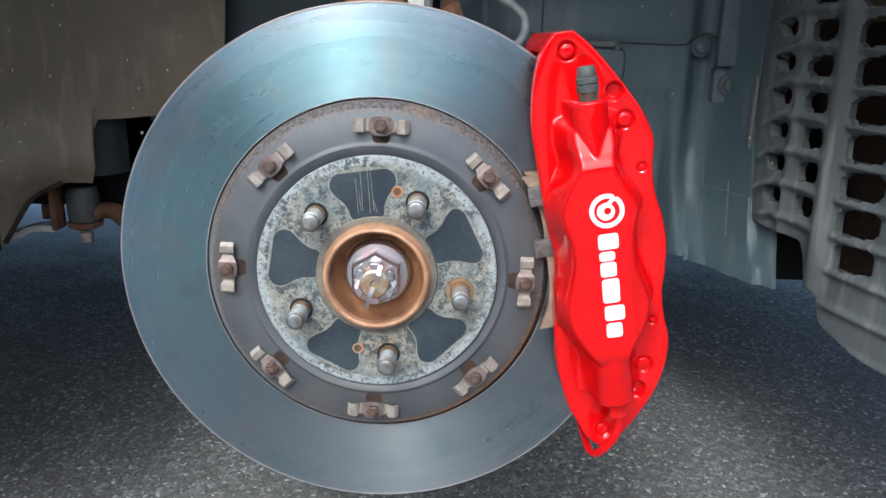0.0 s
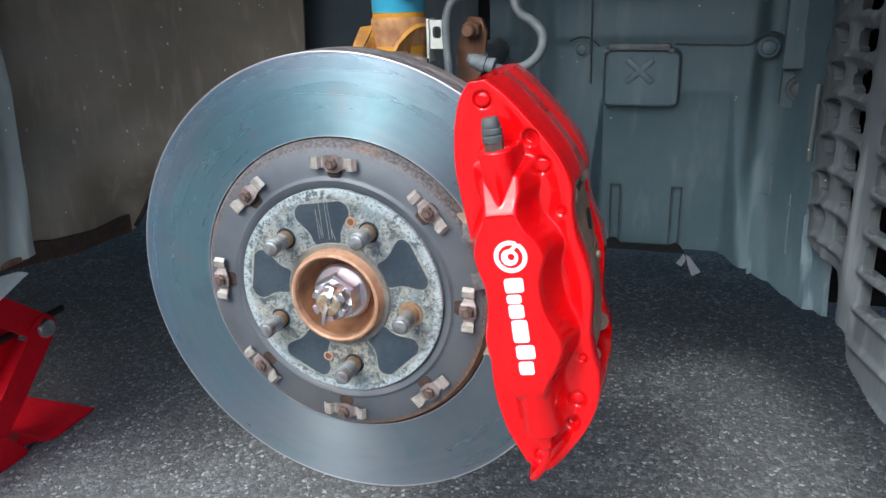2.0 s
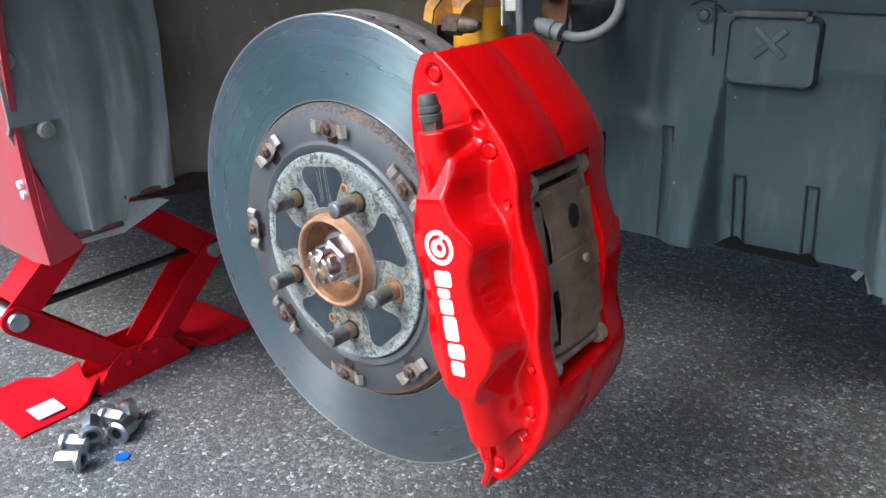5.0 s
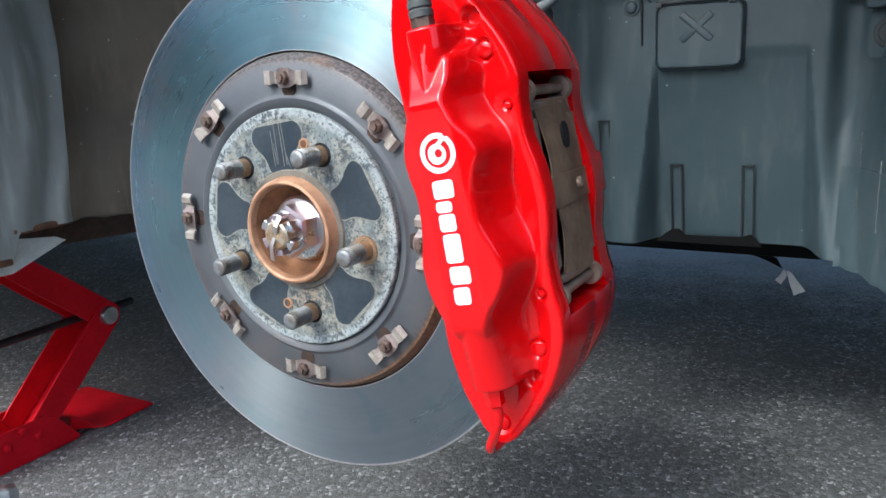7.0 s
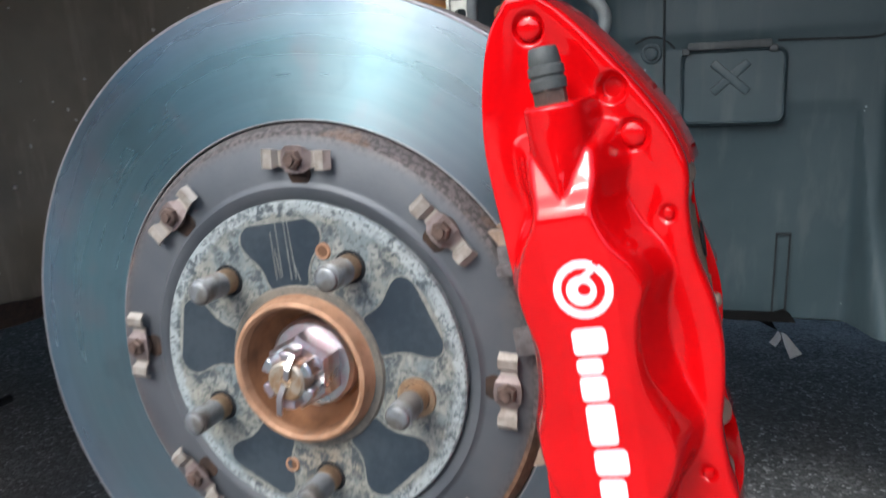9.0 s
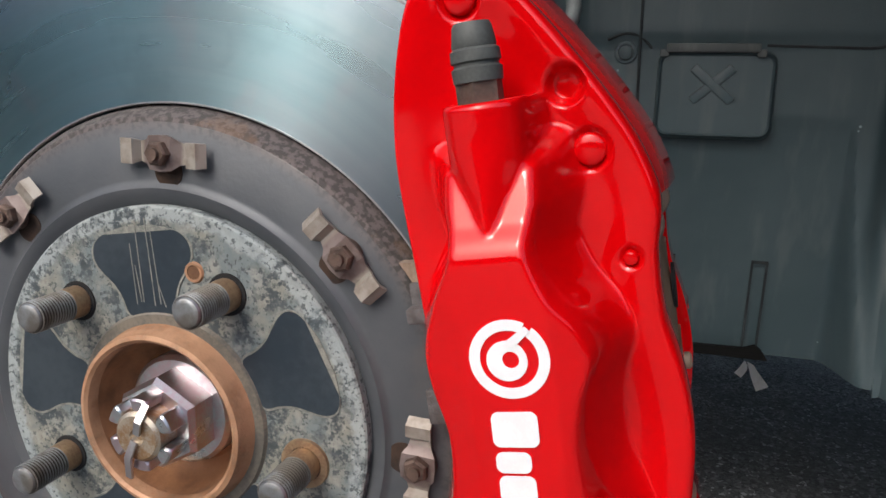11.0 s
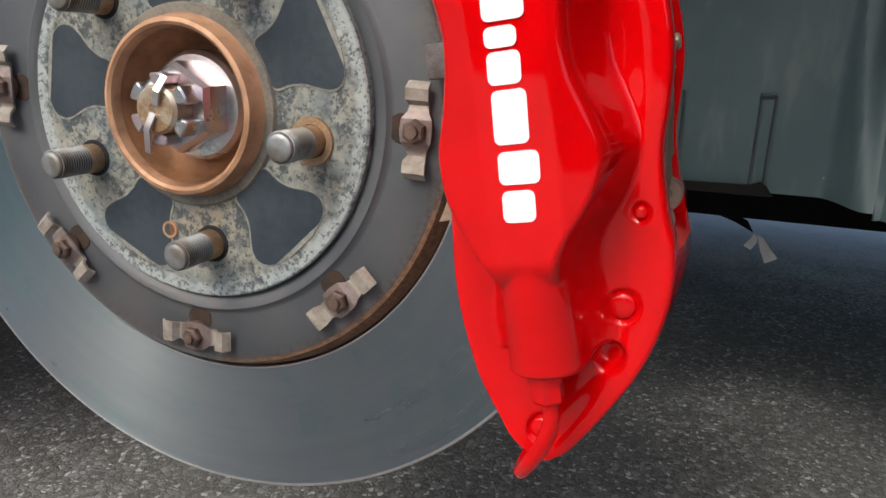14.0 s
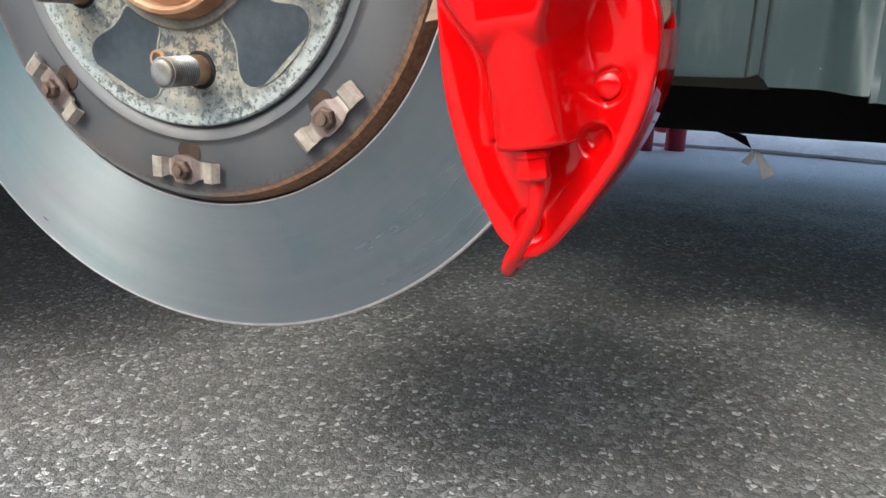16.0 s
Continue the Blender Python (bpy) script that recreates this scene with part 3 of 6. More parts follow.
def build_ground():
    bm = bmesh.new()
    xs = [-300, -40, -8, -3, -1.5, -0.8, 0, 0.8, 1.5, 3, 8, 40, 300]
    ys = [-300, -40, -8, -2, -0.8, 0, 0.8, 1.6, 2.5, 8, 40, 300]
    grid = [[bm.verts.new((x, y, 0)) for x in xs] for y in ys]
    for a, b in zip(grid, grid[1:]):
        for k in range(len(xs) - 1):
            bm.faces.new((a[k], a[k + 1], b[k + 1], b[k]))
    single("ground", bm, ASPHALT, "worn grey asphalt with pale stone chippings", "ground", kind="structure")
    turn = pose(0, 0, 0, 0, 0, -2.5)
    rng = random.Random(4)
    sand = bmesh.new()
    rows = []
    for j in range(9):
        row = []
        for i in range(170):
            x = -9 + 0.08 * i
            edge = 1.93 + 0.05 * math.sin(2.1 * x) + 0.03 * math.sin(5.7 * x + 1)
            hump = 0.010 + 0.022 * max(0.0, math.sin(1.3 * x + 0.8)) + rng.uniform(0, 0.008)
            f = j / 8
            row.append(turn @ Vector((x, edge + 0.26 * f, 0.002 + hump * math.sin(math.pi * min(1.0, 0.08 + f)))))
        rows.append(row)
    sheet(sand, rows, 0.01)
    single("sand_strip", sand, KERB, "pale drifted sand along the edge of the asphalt", "sand", kind="stuff")
    verge = bmesh.new()
    rows = []
    for j in range(30):
        y = 2.14 + 0.036 * j
        rows.append([turn @ Vector((-9 + 0.06 * i, y + rng.uniform(-0.02, 0.02), 0.010 + 0.05 * j / 29 + rng.uniform(0, 0.022) + 0.012 * math.sin(0.31 * i + 0.7 * math.sin(0.9 * j)) ** 2)) for i in range(230)])
    sheet(verge, rows, 0.01)
    single("grass_verge", verge, GRASS, "dry straw-yellow grass verge in sunlight", "grass", kind="stuff")
    rubble = bmesh.new()
    for k in range(150):
        x, y, r = rng.uniform(-3.6, 1.6), rng.uniform(2.2, 3.0), rng.uniform(0.012, 0.040)
        bmesh.ops.create_icosphere(rubble, subdivisions=1, radius=r, matrix=turn @ Matrix.Translation((x, y, 0.03 + 0.05 * (y - 2.14))) @ Matrix.Diagonal((rng.uniform(0.8, 1.6), 1, rng.uniform(0.5, 0.9), 1)))
    for v in rubble.verts:
        v.co += Vector([rng.uniform(-0.004, 0.004) for _ in range(3)])
    single("rubble", rubble, STONE, "pale grey stones lying in the dry grass", "stones", kind="stuff", sharp=20)
    slab = bmesh.new()
    for k in range(10):
        box(slab, -12 + 2 * k, -10 + 2 * k - 0.01, 3.12, 6.5, -0.02, 0.02, 0.004, turn)
    single("pavement", slab, KERB, "pale concrete pavement beyond the grass", "pavement", kind="structure")
    # added unseen hedges that block low sky: round the yard, uneven at the top, and one beyond the verge
    for name, r, cy, a0, a1, tall, label in (("hedge", 13.0, -1.0, 0.93, 2.07, 3.6, "dull green hedge added unseen round the yard to block low sky"), ("unseen_far_hedge", 9.0, 0.0, 0.09, 0.91, 0.45, "dull green hedge added unseen beyond the grass verge to block low sky")):
        hedge = bmesh.new()
        rng = random.Random(7)
        rows = []
        for j in range(13):
            row = []
            for a in np.linspace(math.pi * a0, math.pi * a1, 70):
                d = r + rng.uniform(-0.4, 0.4) * tall / 4
                top = tall * (1 + 0.16 * math.sin(5 * a + 1) + 0.10 * math.sin(13 * a))
                row.append((d * math.cos(a), cy + d * math.sin(a), top * j / 12 + (0 if j == 0 else rng.uniform(0, 0.05 * tall))))
            rows.append(row)
        sheet(hedge, rows, -0.125 * tall)
        single(name, hedge, UNSEEN_HEDGE, label, "hedge", kind="structure")


def build_car():
    car = thing("car", (-1.0, 0.85, 0.2), "red car raised on a jack, one front wheel off", "car")
    def p(name, bm, mat, label=""):
        bmesh.ops.translate(bm, verts=bm.verts, vec=(1.0, -0.85, -0.2))
        return part(name, bm, mat, car, label)
    # near side panel with its round wheel opening
    arch = [(-0.397 * math.cos(a), 0.335 + (0.400 if math.sin(a) < 0 else 0.485) * math.sin(a)) for a in np.linspace(-0.18, math.pi + 0.25, 40)]
    outline = [(-2.9, 0.26), *[(-0.43, 0.258)], *arch, (0.43, 0.285), (0.98, 0.285), (0.98, 0.98), (-2.9, 0.98)]
    bm = bmesh.new()
    prism(bm, [(x, -0.032, z) for x, z in outline], (0, 0.006, 0))
    p("side_panel", bm, BODY_RED, "dusty faded red paint")
    bm = bmesh.new()
    prism(bm, [(-0.3965, y, z) for y, z in ((-0.0255, 0.262), (0.000, 0.2685), (0.0055, 0.2715), (0.0065, 0.278), (0.002, 0.285), (-0.0036, 0.292), (-0.010, 0.306), (-0.0145, 0.323), (-0.0185, 0.345), (-0.0245, 0.366), (-0.0255, 0.380))], (0.0035, 0, 0))
    p("arch_return", bm, BODY_RED, "dusty red folded edge of the wheel arch")
    bm = bmesh.new()
    box(bm, -2.9, 0.98, -0.03, 1.72, 0.98, 1.0)
    box(bm, 0.96, 0.98, -0.018, 1.70, 0.285, 0.98)
    box(bm, -2.9, -2.88, -0.018, 1.70, 0.22, 0.98)
    box(bm, -2.3, -0.75, 0.15, 1.55, 1.0, 1.42, 0.1)
    p("body_shell", bm, BODY_RED)
    # near-black closing boxes; the underside's shade is put into their colour
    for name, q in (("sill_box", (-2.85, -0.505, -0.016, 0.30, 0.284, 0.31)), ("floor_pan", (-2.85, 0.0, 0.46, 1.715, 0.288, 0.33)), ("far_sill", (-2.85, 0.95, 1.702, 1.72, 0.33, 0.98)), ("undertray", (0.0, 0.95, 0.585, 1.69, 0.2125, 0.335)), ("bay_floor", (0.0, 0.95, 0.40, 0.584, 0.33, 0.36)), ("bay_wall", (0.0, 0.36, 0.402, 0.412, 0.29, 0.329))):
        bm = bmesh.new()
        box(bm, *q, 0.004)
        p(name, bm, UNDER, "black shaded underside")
    # added black block that fills the shaded gap ahead of the wheel
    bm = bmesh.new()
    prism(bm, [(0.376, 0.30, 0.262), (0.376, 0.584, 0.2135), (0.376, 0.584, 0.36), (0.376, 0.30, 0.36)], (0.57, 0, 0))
    p("gap_block", bm, UNDER, "black block added to fill the shaded gap ahead of the wheel")
    bm = bmesh.new()
    prism(bm, [(-0.30, 0.425, 0.40), (0.005, 0.425, 0.33), (0.005, 0.425, 0.95), (-0.30, 0.425, 0.95)], (0, 0.01, 0))
    p("inner_fender", bm, WING, "dark slate inner wing panel")
    # a near-black sheet paints the shaded gap beside the strut
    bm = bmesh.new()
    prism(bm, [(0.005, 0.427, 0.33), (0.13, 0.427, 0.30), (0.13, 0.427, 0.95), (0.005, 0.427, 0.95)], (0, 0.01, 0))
    p("wing_gap_sheet", bm, UNDER, "black sheet painting the shaded gap beside the strut")
    # roof of the wheel well
    bm = bmesh.new()
    rows = []
    for a in np.linspace(0.12, 2.30, 28):
        rows.append([(0.03 + 0.47 * math.cos(a), y, 0.33 + 0.51 * math.sin(a)) for y in (-0.018, 0.1, 0.2, 0.32, 0.45)])
    sheet(bm, rows, 0.004)
    p("wheel_well_roof", bm, BROWN, "dark muddy wheel well roof")
    # seam bolts and closing lip of the near edge
    bm = bmesh.new()
    for x, z in ((-0.405, 0.350), (-0.402, 0.340)):
        solid(bm, [(0.0045, -0.036), (0.0045, -0.031)], 16, pose(x - 0.004, 0, z))
    p("clip", bm, WHITE_TAG, "small white plastic clips")
    return car


def build_rear_liner():
    """Brown felt-like liner that curves round behind the wheel."""
    liner = thing("rear_wheel_liner", (-0.35, 0.30, 0.29), "dark brown muddy wheel arch liner behind the wheel", "liner")
    def p(name, bm, mat, label=""):
        bmesh.ops.translate(bm, verts=bm.verts, vec=(0.35, -0.30, -0.29))
        return part(name, bm, mat, liner, label)
    plan = [(-0.520, 0.075), (-0.495, 0.130), (-0.465, 0.180), (-0.43, 0.222), (-0.392, 0.268), (-0.352, 0.310), (-0.30, 0.345), (-0.245, 0.366), (-0.19, 0.377)]
    path = smooth_path([(x, y, 0) for x, y in plan], 10)
    n = len(path)
    def low(f):
        return 0.2755 + 0.045 * ease((f - 0.46) / 0.09) + 0.017 * ease((f - 0.52) / 0.12) + 0.072 * ease((f - 0.69) / 0.03) + 0.0015 * math.sin(23 * f)
    def at(i, z, proud=0.0):
        f, q = i / (n - 1), path[i]
        s = (z - low(f)) / (0.80 - low(f))
        bulge = 0.010 * math.sin(5 * f + 3.2 * s) - 0.014 * math.exp(-((z - 0.42) / 0.05) ** 2) * ease((f - 0.1) / 0.3) + proud
        back = 0.055 * ease((0.385 - z) / 0.08) * ease((f - 0.34) / 0.12) * ease((0.78 - f) / 0.15)
        over = 0.05 * ease((s - 0.45) / 0.55)
        roll = 0.006 * ease((0.05 - s) / 0.05)
        return (q.x + 0.77 * bulge + over - roll * 0.7 - 0.45 * back, q.y - 0.64 * bulge - over + roll * 0.7 + back, z)
    bm = bmesh.new()
    sheet(bm, [[at(i, low(i / (n - 1)) + (0.86 - low(i / (n - 1))) * (k / 44) ** 1.4) for i in range(n)] for k in range(45)], 0.004)
    p("liner_wall", bm, BROWN)
    # a slate skin stands behind the raised corner
    bm = bmesh.new()
    sheet(bm, [[(x, y, z) for x, y in ((-0.350, 0.354), (-0.338, 0.362), (-0.328, 0.370), (-0.321, 0.382), (-0.318, 0.400))] for z in np.linspace(0.345, 0.47, 7)], 0.004)
    p("corner_skin", bm, SLOT, "dark slate set-back corner piece")
    # three small drain notches above the lower edge, their shade set on as black blocks
    for i in (int(n * 0.34), int(n * 0.365), int(n * 0.39)):
        q = Vector(at(i, 0.284, 0.0026))
        bm = bmesh.new()
        box(bm, -0.0022, 0.0022, -0.001, 0.001, -0.005, 0.005, 0.0006, Matrix.Translation(q) @ pose(0, 0, 0, 0, 12, 50))
        p("drain_notch", bm, BLACK)
    bm = bmesh.new()
    # the shade along the lower edge is painted as a dark band
    wave = lambda i: 0.0235 + 0.0020 * math.sin(0.35 * i) + 0.0012 * math.sin(0.9 * i + 1)
    sheet(bm, [[at(i, low(i / (n - 1)) - 0.001 + wave(i) * k / 6, 0.0014 * (1 - (k / 6) ** 4)) for i in range(0, int(n * 0.47))] for k in range(7)], -0.003)
    p("lower_band", bm, BROWN_SHADE, "dark band painting the shade along the lower edge")
    bm = bmesh.new()
    edge = [at(i, low(i / (n - 1)) + 0.002, 0.0008) for i in range(int(n * 0.47), int(n * 0.66), 3)]
    tube(bm, edge, 0.0030, 10, 3)
    p("bottom_bead", bm, BROWN_SHADE, "rolled lower edge")
    rng = random.Random(12)
    for k in range(56):
        i, z = rng.randrange(5, n - 8), rng.uniform(0.36, 0.66)
        q, r = Vector(at(i, z, 0.0006)), rng.choice((0.0008, 0.0012, 0.0016, 0.0022))
        bm = bmesh.new()
        bmesh.ops.create_icosphere(bm, subdivisions=1, radius=r, matrix=Matrix.Translation(q) @ Matrix.Diagonal((1.0, 0.8, rng.uniform(0.7, 1.5), 1)))
        for v in bm.verts:
            v.co += Vector([rng.uniform(-0.25, 0.25) * r for _ in range(3)])
        p("mud_fleck", bm, FLECK, "pale dried mud fleck")


def rounded_rect(x0, x1, z0, z1, r, n=5):
    pts = []
    for cx, cz, a0 in ((x1 - r, z1 - r, 0), (x0 + r, z1 - r, 90), (x0 + r, z0 + r, 180), (x1 - r, z0 + r, 270)):
        pts += [(cx + r * math.cos(radians(a0 + 90 * k / n)), cz + r * math.sin(radians(a0 + 90 * k / n))) for k in range(n + 1)]
    return pts


def loft(bm, a, b):
    """Joins two loops of points of equal length with faces and caps the second."""
    va, vb = [bm.verts.new(Vector(p)) for p in a], [bm.verts.new(Vector(p)) for p in b]
    for k in range(len(va)):
        bm.faces.new((va[k], va[(k + 1) % len(va)], vb[(k + 1) % len(vb)], vb[k]))
    bm.faces.new(vb)
    return bm


def build_front_liner():
    liner = thing("front_wheel_liner", (0.2, 0.37, 0.27), "slate grey plastic wheel arch liner with a service hatch", "liner")
    def p(name, bm, mat, label="", parent=None, sharp=38.0):
        bmesh.ops.translate(bm, verts=bm.verts, vec=(-0.2, -0.37, -0.27))
        return part(name, bm, mat, parent or liner, label, sharp)
    CREASE = (0.301, 0.370, 0.818, 0.575)  # a slanting crease: a point on it, and its direction
    # the moulded wall: a recess that deepens downwards between flared sides, a soft channel at
    # its inner end, turning towards the wheel opening at its front edge
    def deep(z):
        return 0.200 * max(0.0, 0.443 - z)
    def wall_y(x, z):
        y = 0.3600 - 0.004 * ease((z - 0.50) / 0.006) - 0.008 * ease((z - 0.53) / 0.05)
        f = max(0.0, (0.446 + 0.10 * max(0.0, x - 0.23) - z) / 0.171)
        if f > 0 and 0.12 < x < 0.33:
            left, right = 0.1535 - 0.0190 * f, 0.2830 + 0.0220 * f
            y += (deep(z) + 0.003) * min(ease((x - left) / (0.1545 - left + 0.0015)), ease((right - x) / (right - 0.2815)))
        y += 0.016 * math.exp(-(((x - 0.083) / 0.017) ** 2)) * ease((z - 0.382) / 0.03)
        y += 0.010 * ease((0.118 - x) / 0.02) * ease((0.40 - z) / 0.03)
        y += 0.011 * ease((x - 0.296) / 0.016)
        y -= 0.068 * max(0.0, (x - 0.318) / 0.034) ** 1.6
        y -= 0.35 * max(0.0, (x - CREASE[0]) * CREASE[2] - (z - CREASE[1]) * CREASE[3]) * ease((x - 0.29) / 0.02)
        return y
    bm = bmesh.new()
    sheet(bm, [[(x, wall_y(x, z), z) for x in np.linspace(0.036, 0.352, 130)] for z in np.linspace(0.272, 0.80, 110)], 0.004)
    wall = p("wall", bm, LINER)
    # moulded slots in the lower part: two thin dark strips paint their edge shade, joined at the top
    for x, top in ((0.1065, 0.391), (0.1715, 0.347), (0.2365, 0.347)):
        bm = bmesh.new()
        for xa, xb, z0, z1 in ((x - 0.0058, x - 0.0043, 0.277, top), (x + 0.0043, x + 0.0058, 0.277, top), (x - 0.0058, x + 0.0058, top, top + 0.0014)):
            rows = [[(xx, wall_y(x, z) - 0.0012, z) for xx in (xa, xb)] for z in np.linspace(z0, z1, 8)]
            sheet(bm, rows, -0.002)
        p("slot_edge", bm, SLOT, "dark strip for the shade of a slot edge")
    # hatch with moulded cross
    bm = bmesh.new()
    y = 0.3605
    loft(bm, [(x, y + 0.002, z) for x, z in rounded_rect(0.1540, 0.2325, 0.4365, 0.4965, 0.009)], [(x, y - 0.0055, z) for x, z in rounded_rect(0.1560, 0.2305, 0.4385, 0.4945, 0.008)])
    hatch = p("hatch", bm, LINER, "square hatch with a moulded cross", sharp=25)
    bm = bmesh.new()
    ring_a, ring_b = rounded_rect(0.1555, 0.2310, 0.4380, 0.495, 0.008), rounded_rect(0.1580, 0.2285, 0.4405, 0.4925, 0.006)
    va = [bm.verts.new((x, y - 0.0056, z)) for x, z in ring_a]
    vm = [bm.verts.new(((x + u) / 2, y - 0.0080, (z + w) / 2)) for (x, z), (u, w) in zip(ring_a, ring_b)]
    vb = [bm.verts.new((x, y - 0.0056, z)) for x, z in ring_b]
    for k in range(len(va)):
        n = (k + 1) % len(va)
        bm.faces.new((va[k], va[n], vm[n], vm[k]))
        bm.faces.new((vm[k], vm[n], vb[n], vb[k]))
    rim = p("rim", bm, LINER, parent=hatch)
    for turn in (41, -41):
        bm = bmesh.new()
        m = pose(0.1915, y - 0.0055, 0.4735, 0, turn, 0)
        lift = 0.0018 if turn > 0 else 0.0015
        box(bm, -0.0172, 0.0172, -lift, 0.001, -0.0032, 0.0032, 0.0012, m)
        p("cross_bar", bm, LINER, parent=hatch)
    bm = bmesh.new()
    box(bm, 0.160, 0.220, y - 0.011, y + 0.001, 0.4945, 0.5005, 0.0015)
    box(bm, 0.156, 0.162, y - 0.010, y + 0.001, 0.4915, 0.4965, 0.001)
    box(bm, 0.218, 0.224, y - 0.010, y + 0.001, 0.4915, 0.4965, 0.001)
    p("hatch_tab", bm, DUCT, "paler tab over the hatch", parent=hatch)
    # creases, their shade drawn as thin dark tubes, and washers
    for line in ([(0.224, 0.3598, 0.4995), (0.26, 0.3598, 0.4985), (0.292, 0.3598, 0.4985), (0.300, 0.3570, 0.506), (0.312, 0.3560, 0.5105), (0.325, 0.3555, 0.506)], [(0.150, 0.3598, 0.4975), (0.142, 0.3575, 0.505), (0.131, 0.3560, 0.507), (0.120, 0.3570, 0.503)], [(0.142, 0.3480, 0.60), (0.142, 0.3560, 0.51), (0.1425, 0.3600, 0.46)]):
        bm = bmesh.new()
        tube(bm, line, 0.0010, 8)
        p("groove", bm, SLOT, "dark line for the shade in a moulded groove")
    for x, yy, z, r in ((0.3105, 0.3605, 0.4965, 0.0105), (0.1325, 0.3600, 0.4945, 0.008), (0.3400, 0.346, 0.4588, 0.012)):
        bm = bmesh.new()
        solid(bm, [(r, yy + 0.002), (r, yy - 0.001), (r * 0.9, yy - 0.002), (r * 0.72, yy - 0.002), (r * 0.68, yy - 0.0008), (r * 0.6, yy - 0.0008), (r * 0.58, yy - 0.0045), (r * 0.4, yy - 0.0055)], 28, pose(x, 0, z))
        p("push_clip", bm, LINER if r < 0.011 else DUCT, "round push clip")
    # boss round the outer clip and the overlapping edge strip
    bm = bmesh.new()
    prism(bm, [(x, 0.352 - 0.9 * max(0, x - 0.335), z) for x, z in rounded_rect(0.325, 0.352, 0.440, 0.478, 0.005)], (0, 0.012, 0))
    box(bm, 0.322, 0.352, 0.338, 0.350, 0.478, 0.79, 0.002)
    p("edge_strip", bm, LINER)
    # crumpled lower corner
    bm = bmesh.new()
    rng = random.Random(11)
    rows = []
    for k in range(9):
        z = 0.268 + 0.0105 * k
        row = []
        for i in range(14):
            x = 0.312 + 0.0048 * i
            fold = 0.005 * math.sin(1.9 * i + 0.4 * k) * (1 - k / 9) + rng.uniform(-0.0016, 0.0016)
            row.append((x, wall_y(min(x, 0.350), z) - 0.004 * max(0, i - 8) + fold - 0.004, z))
        rows.append(row)
    sheet(bm, rows, 0.003)
    p("crumpled_skirt", bm, LINER, "scuffed crumpled lower edge")
    # pale scrapes down the lower corner and a black strip for the shaded gap under the centre panel
    for x, z0, z1, w in ((0.3265, 0.318, 0.381, 0.0009), (0.3330, 0.296, 0.345, 0.0012), (0.3415, 0.306, 0.362, 0.0010), (0.3150, 0.290, 0.330, 0.0008)):
        bm = bmesh.new()
        rng = random.Random(int(x * 1e5))
        rows = []
        for k in range(9):
            z = z0 + (z1 - z0) * k / 8
            a, b = x - w * rng.uniform(0.2, 1.0) / 2, x + w * rng.uniform(0.2, 1.0) / 2
            rows.append([(q, wall_y(q, z) - 0.0006, z) for q in (a, b)])
        sheet(bm, rows, -0.0012)
        p("scrape", bm, SCUFF, "pale scraped streak")
    # the gap's shade is put in as a near-black strip
    bm = bmesh.new()
    lip = [(0.152, 0.2705), (0.250, 0.2705), (0.245, 0.2780), (0.240, 0.2815), (0.232, 0.2785), (0.180, 0.2775), (0.174, 0.2830), (0.168, 0.2830), (0.160, 0.2775)]
    prism(bm, [(x, 0.386, z) for x, z in lip], (0, 0.004, 0))
    p("gap_strip", bm, UNDER, "black strip painting the shaded gap under the panel")


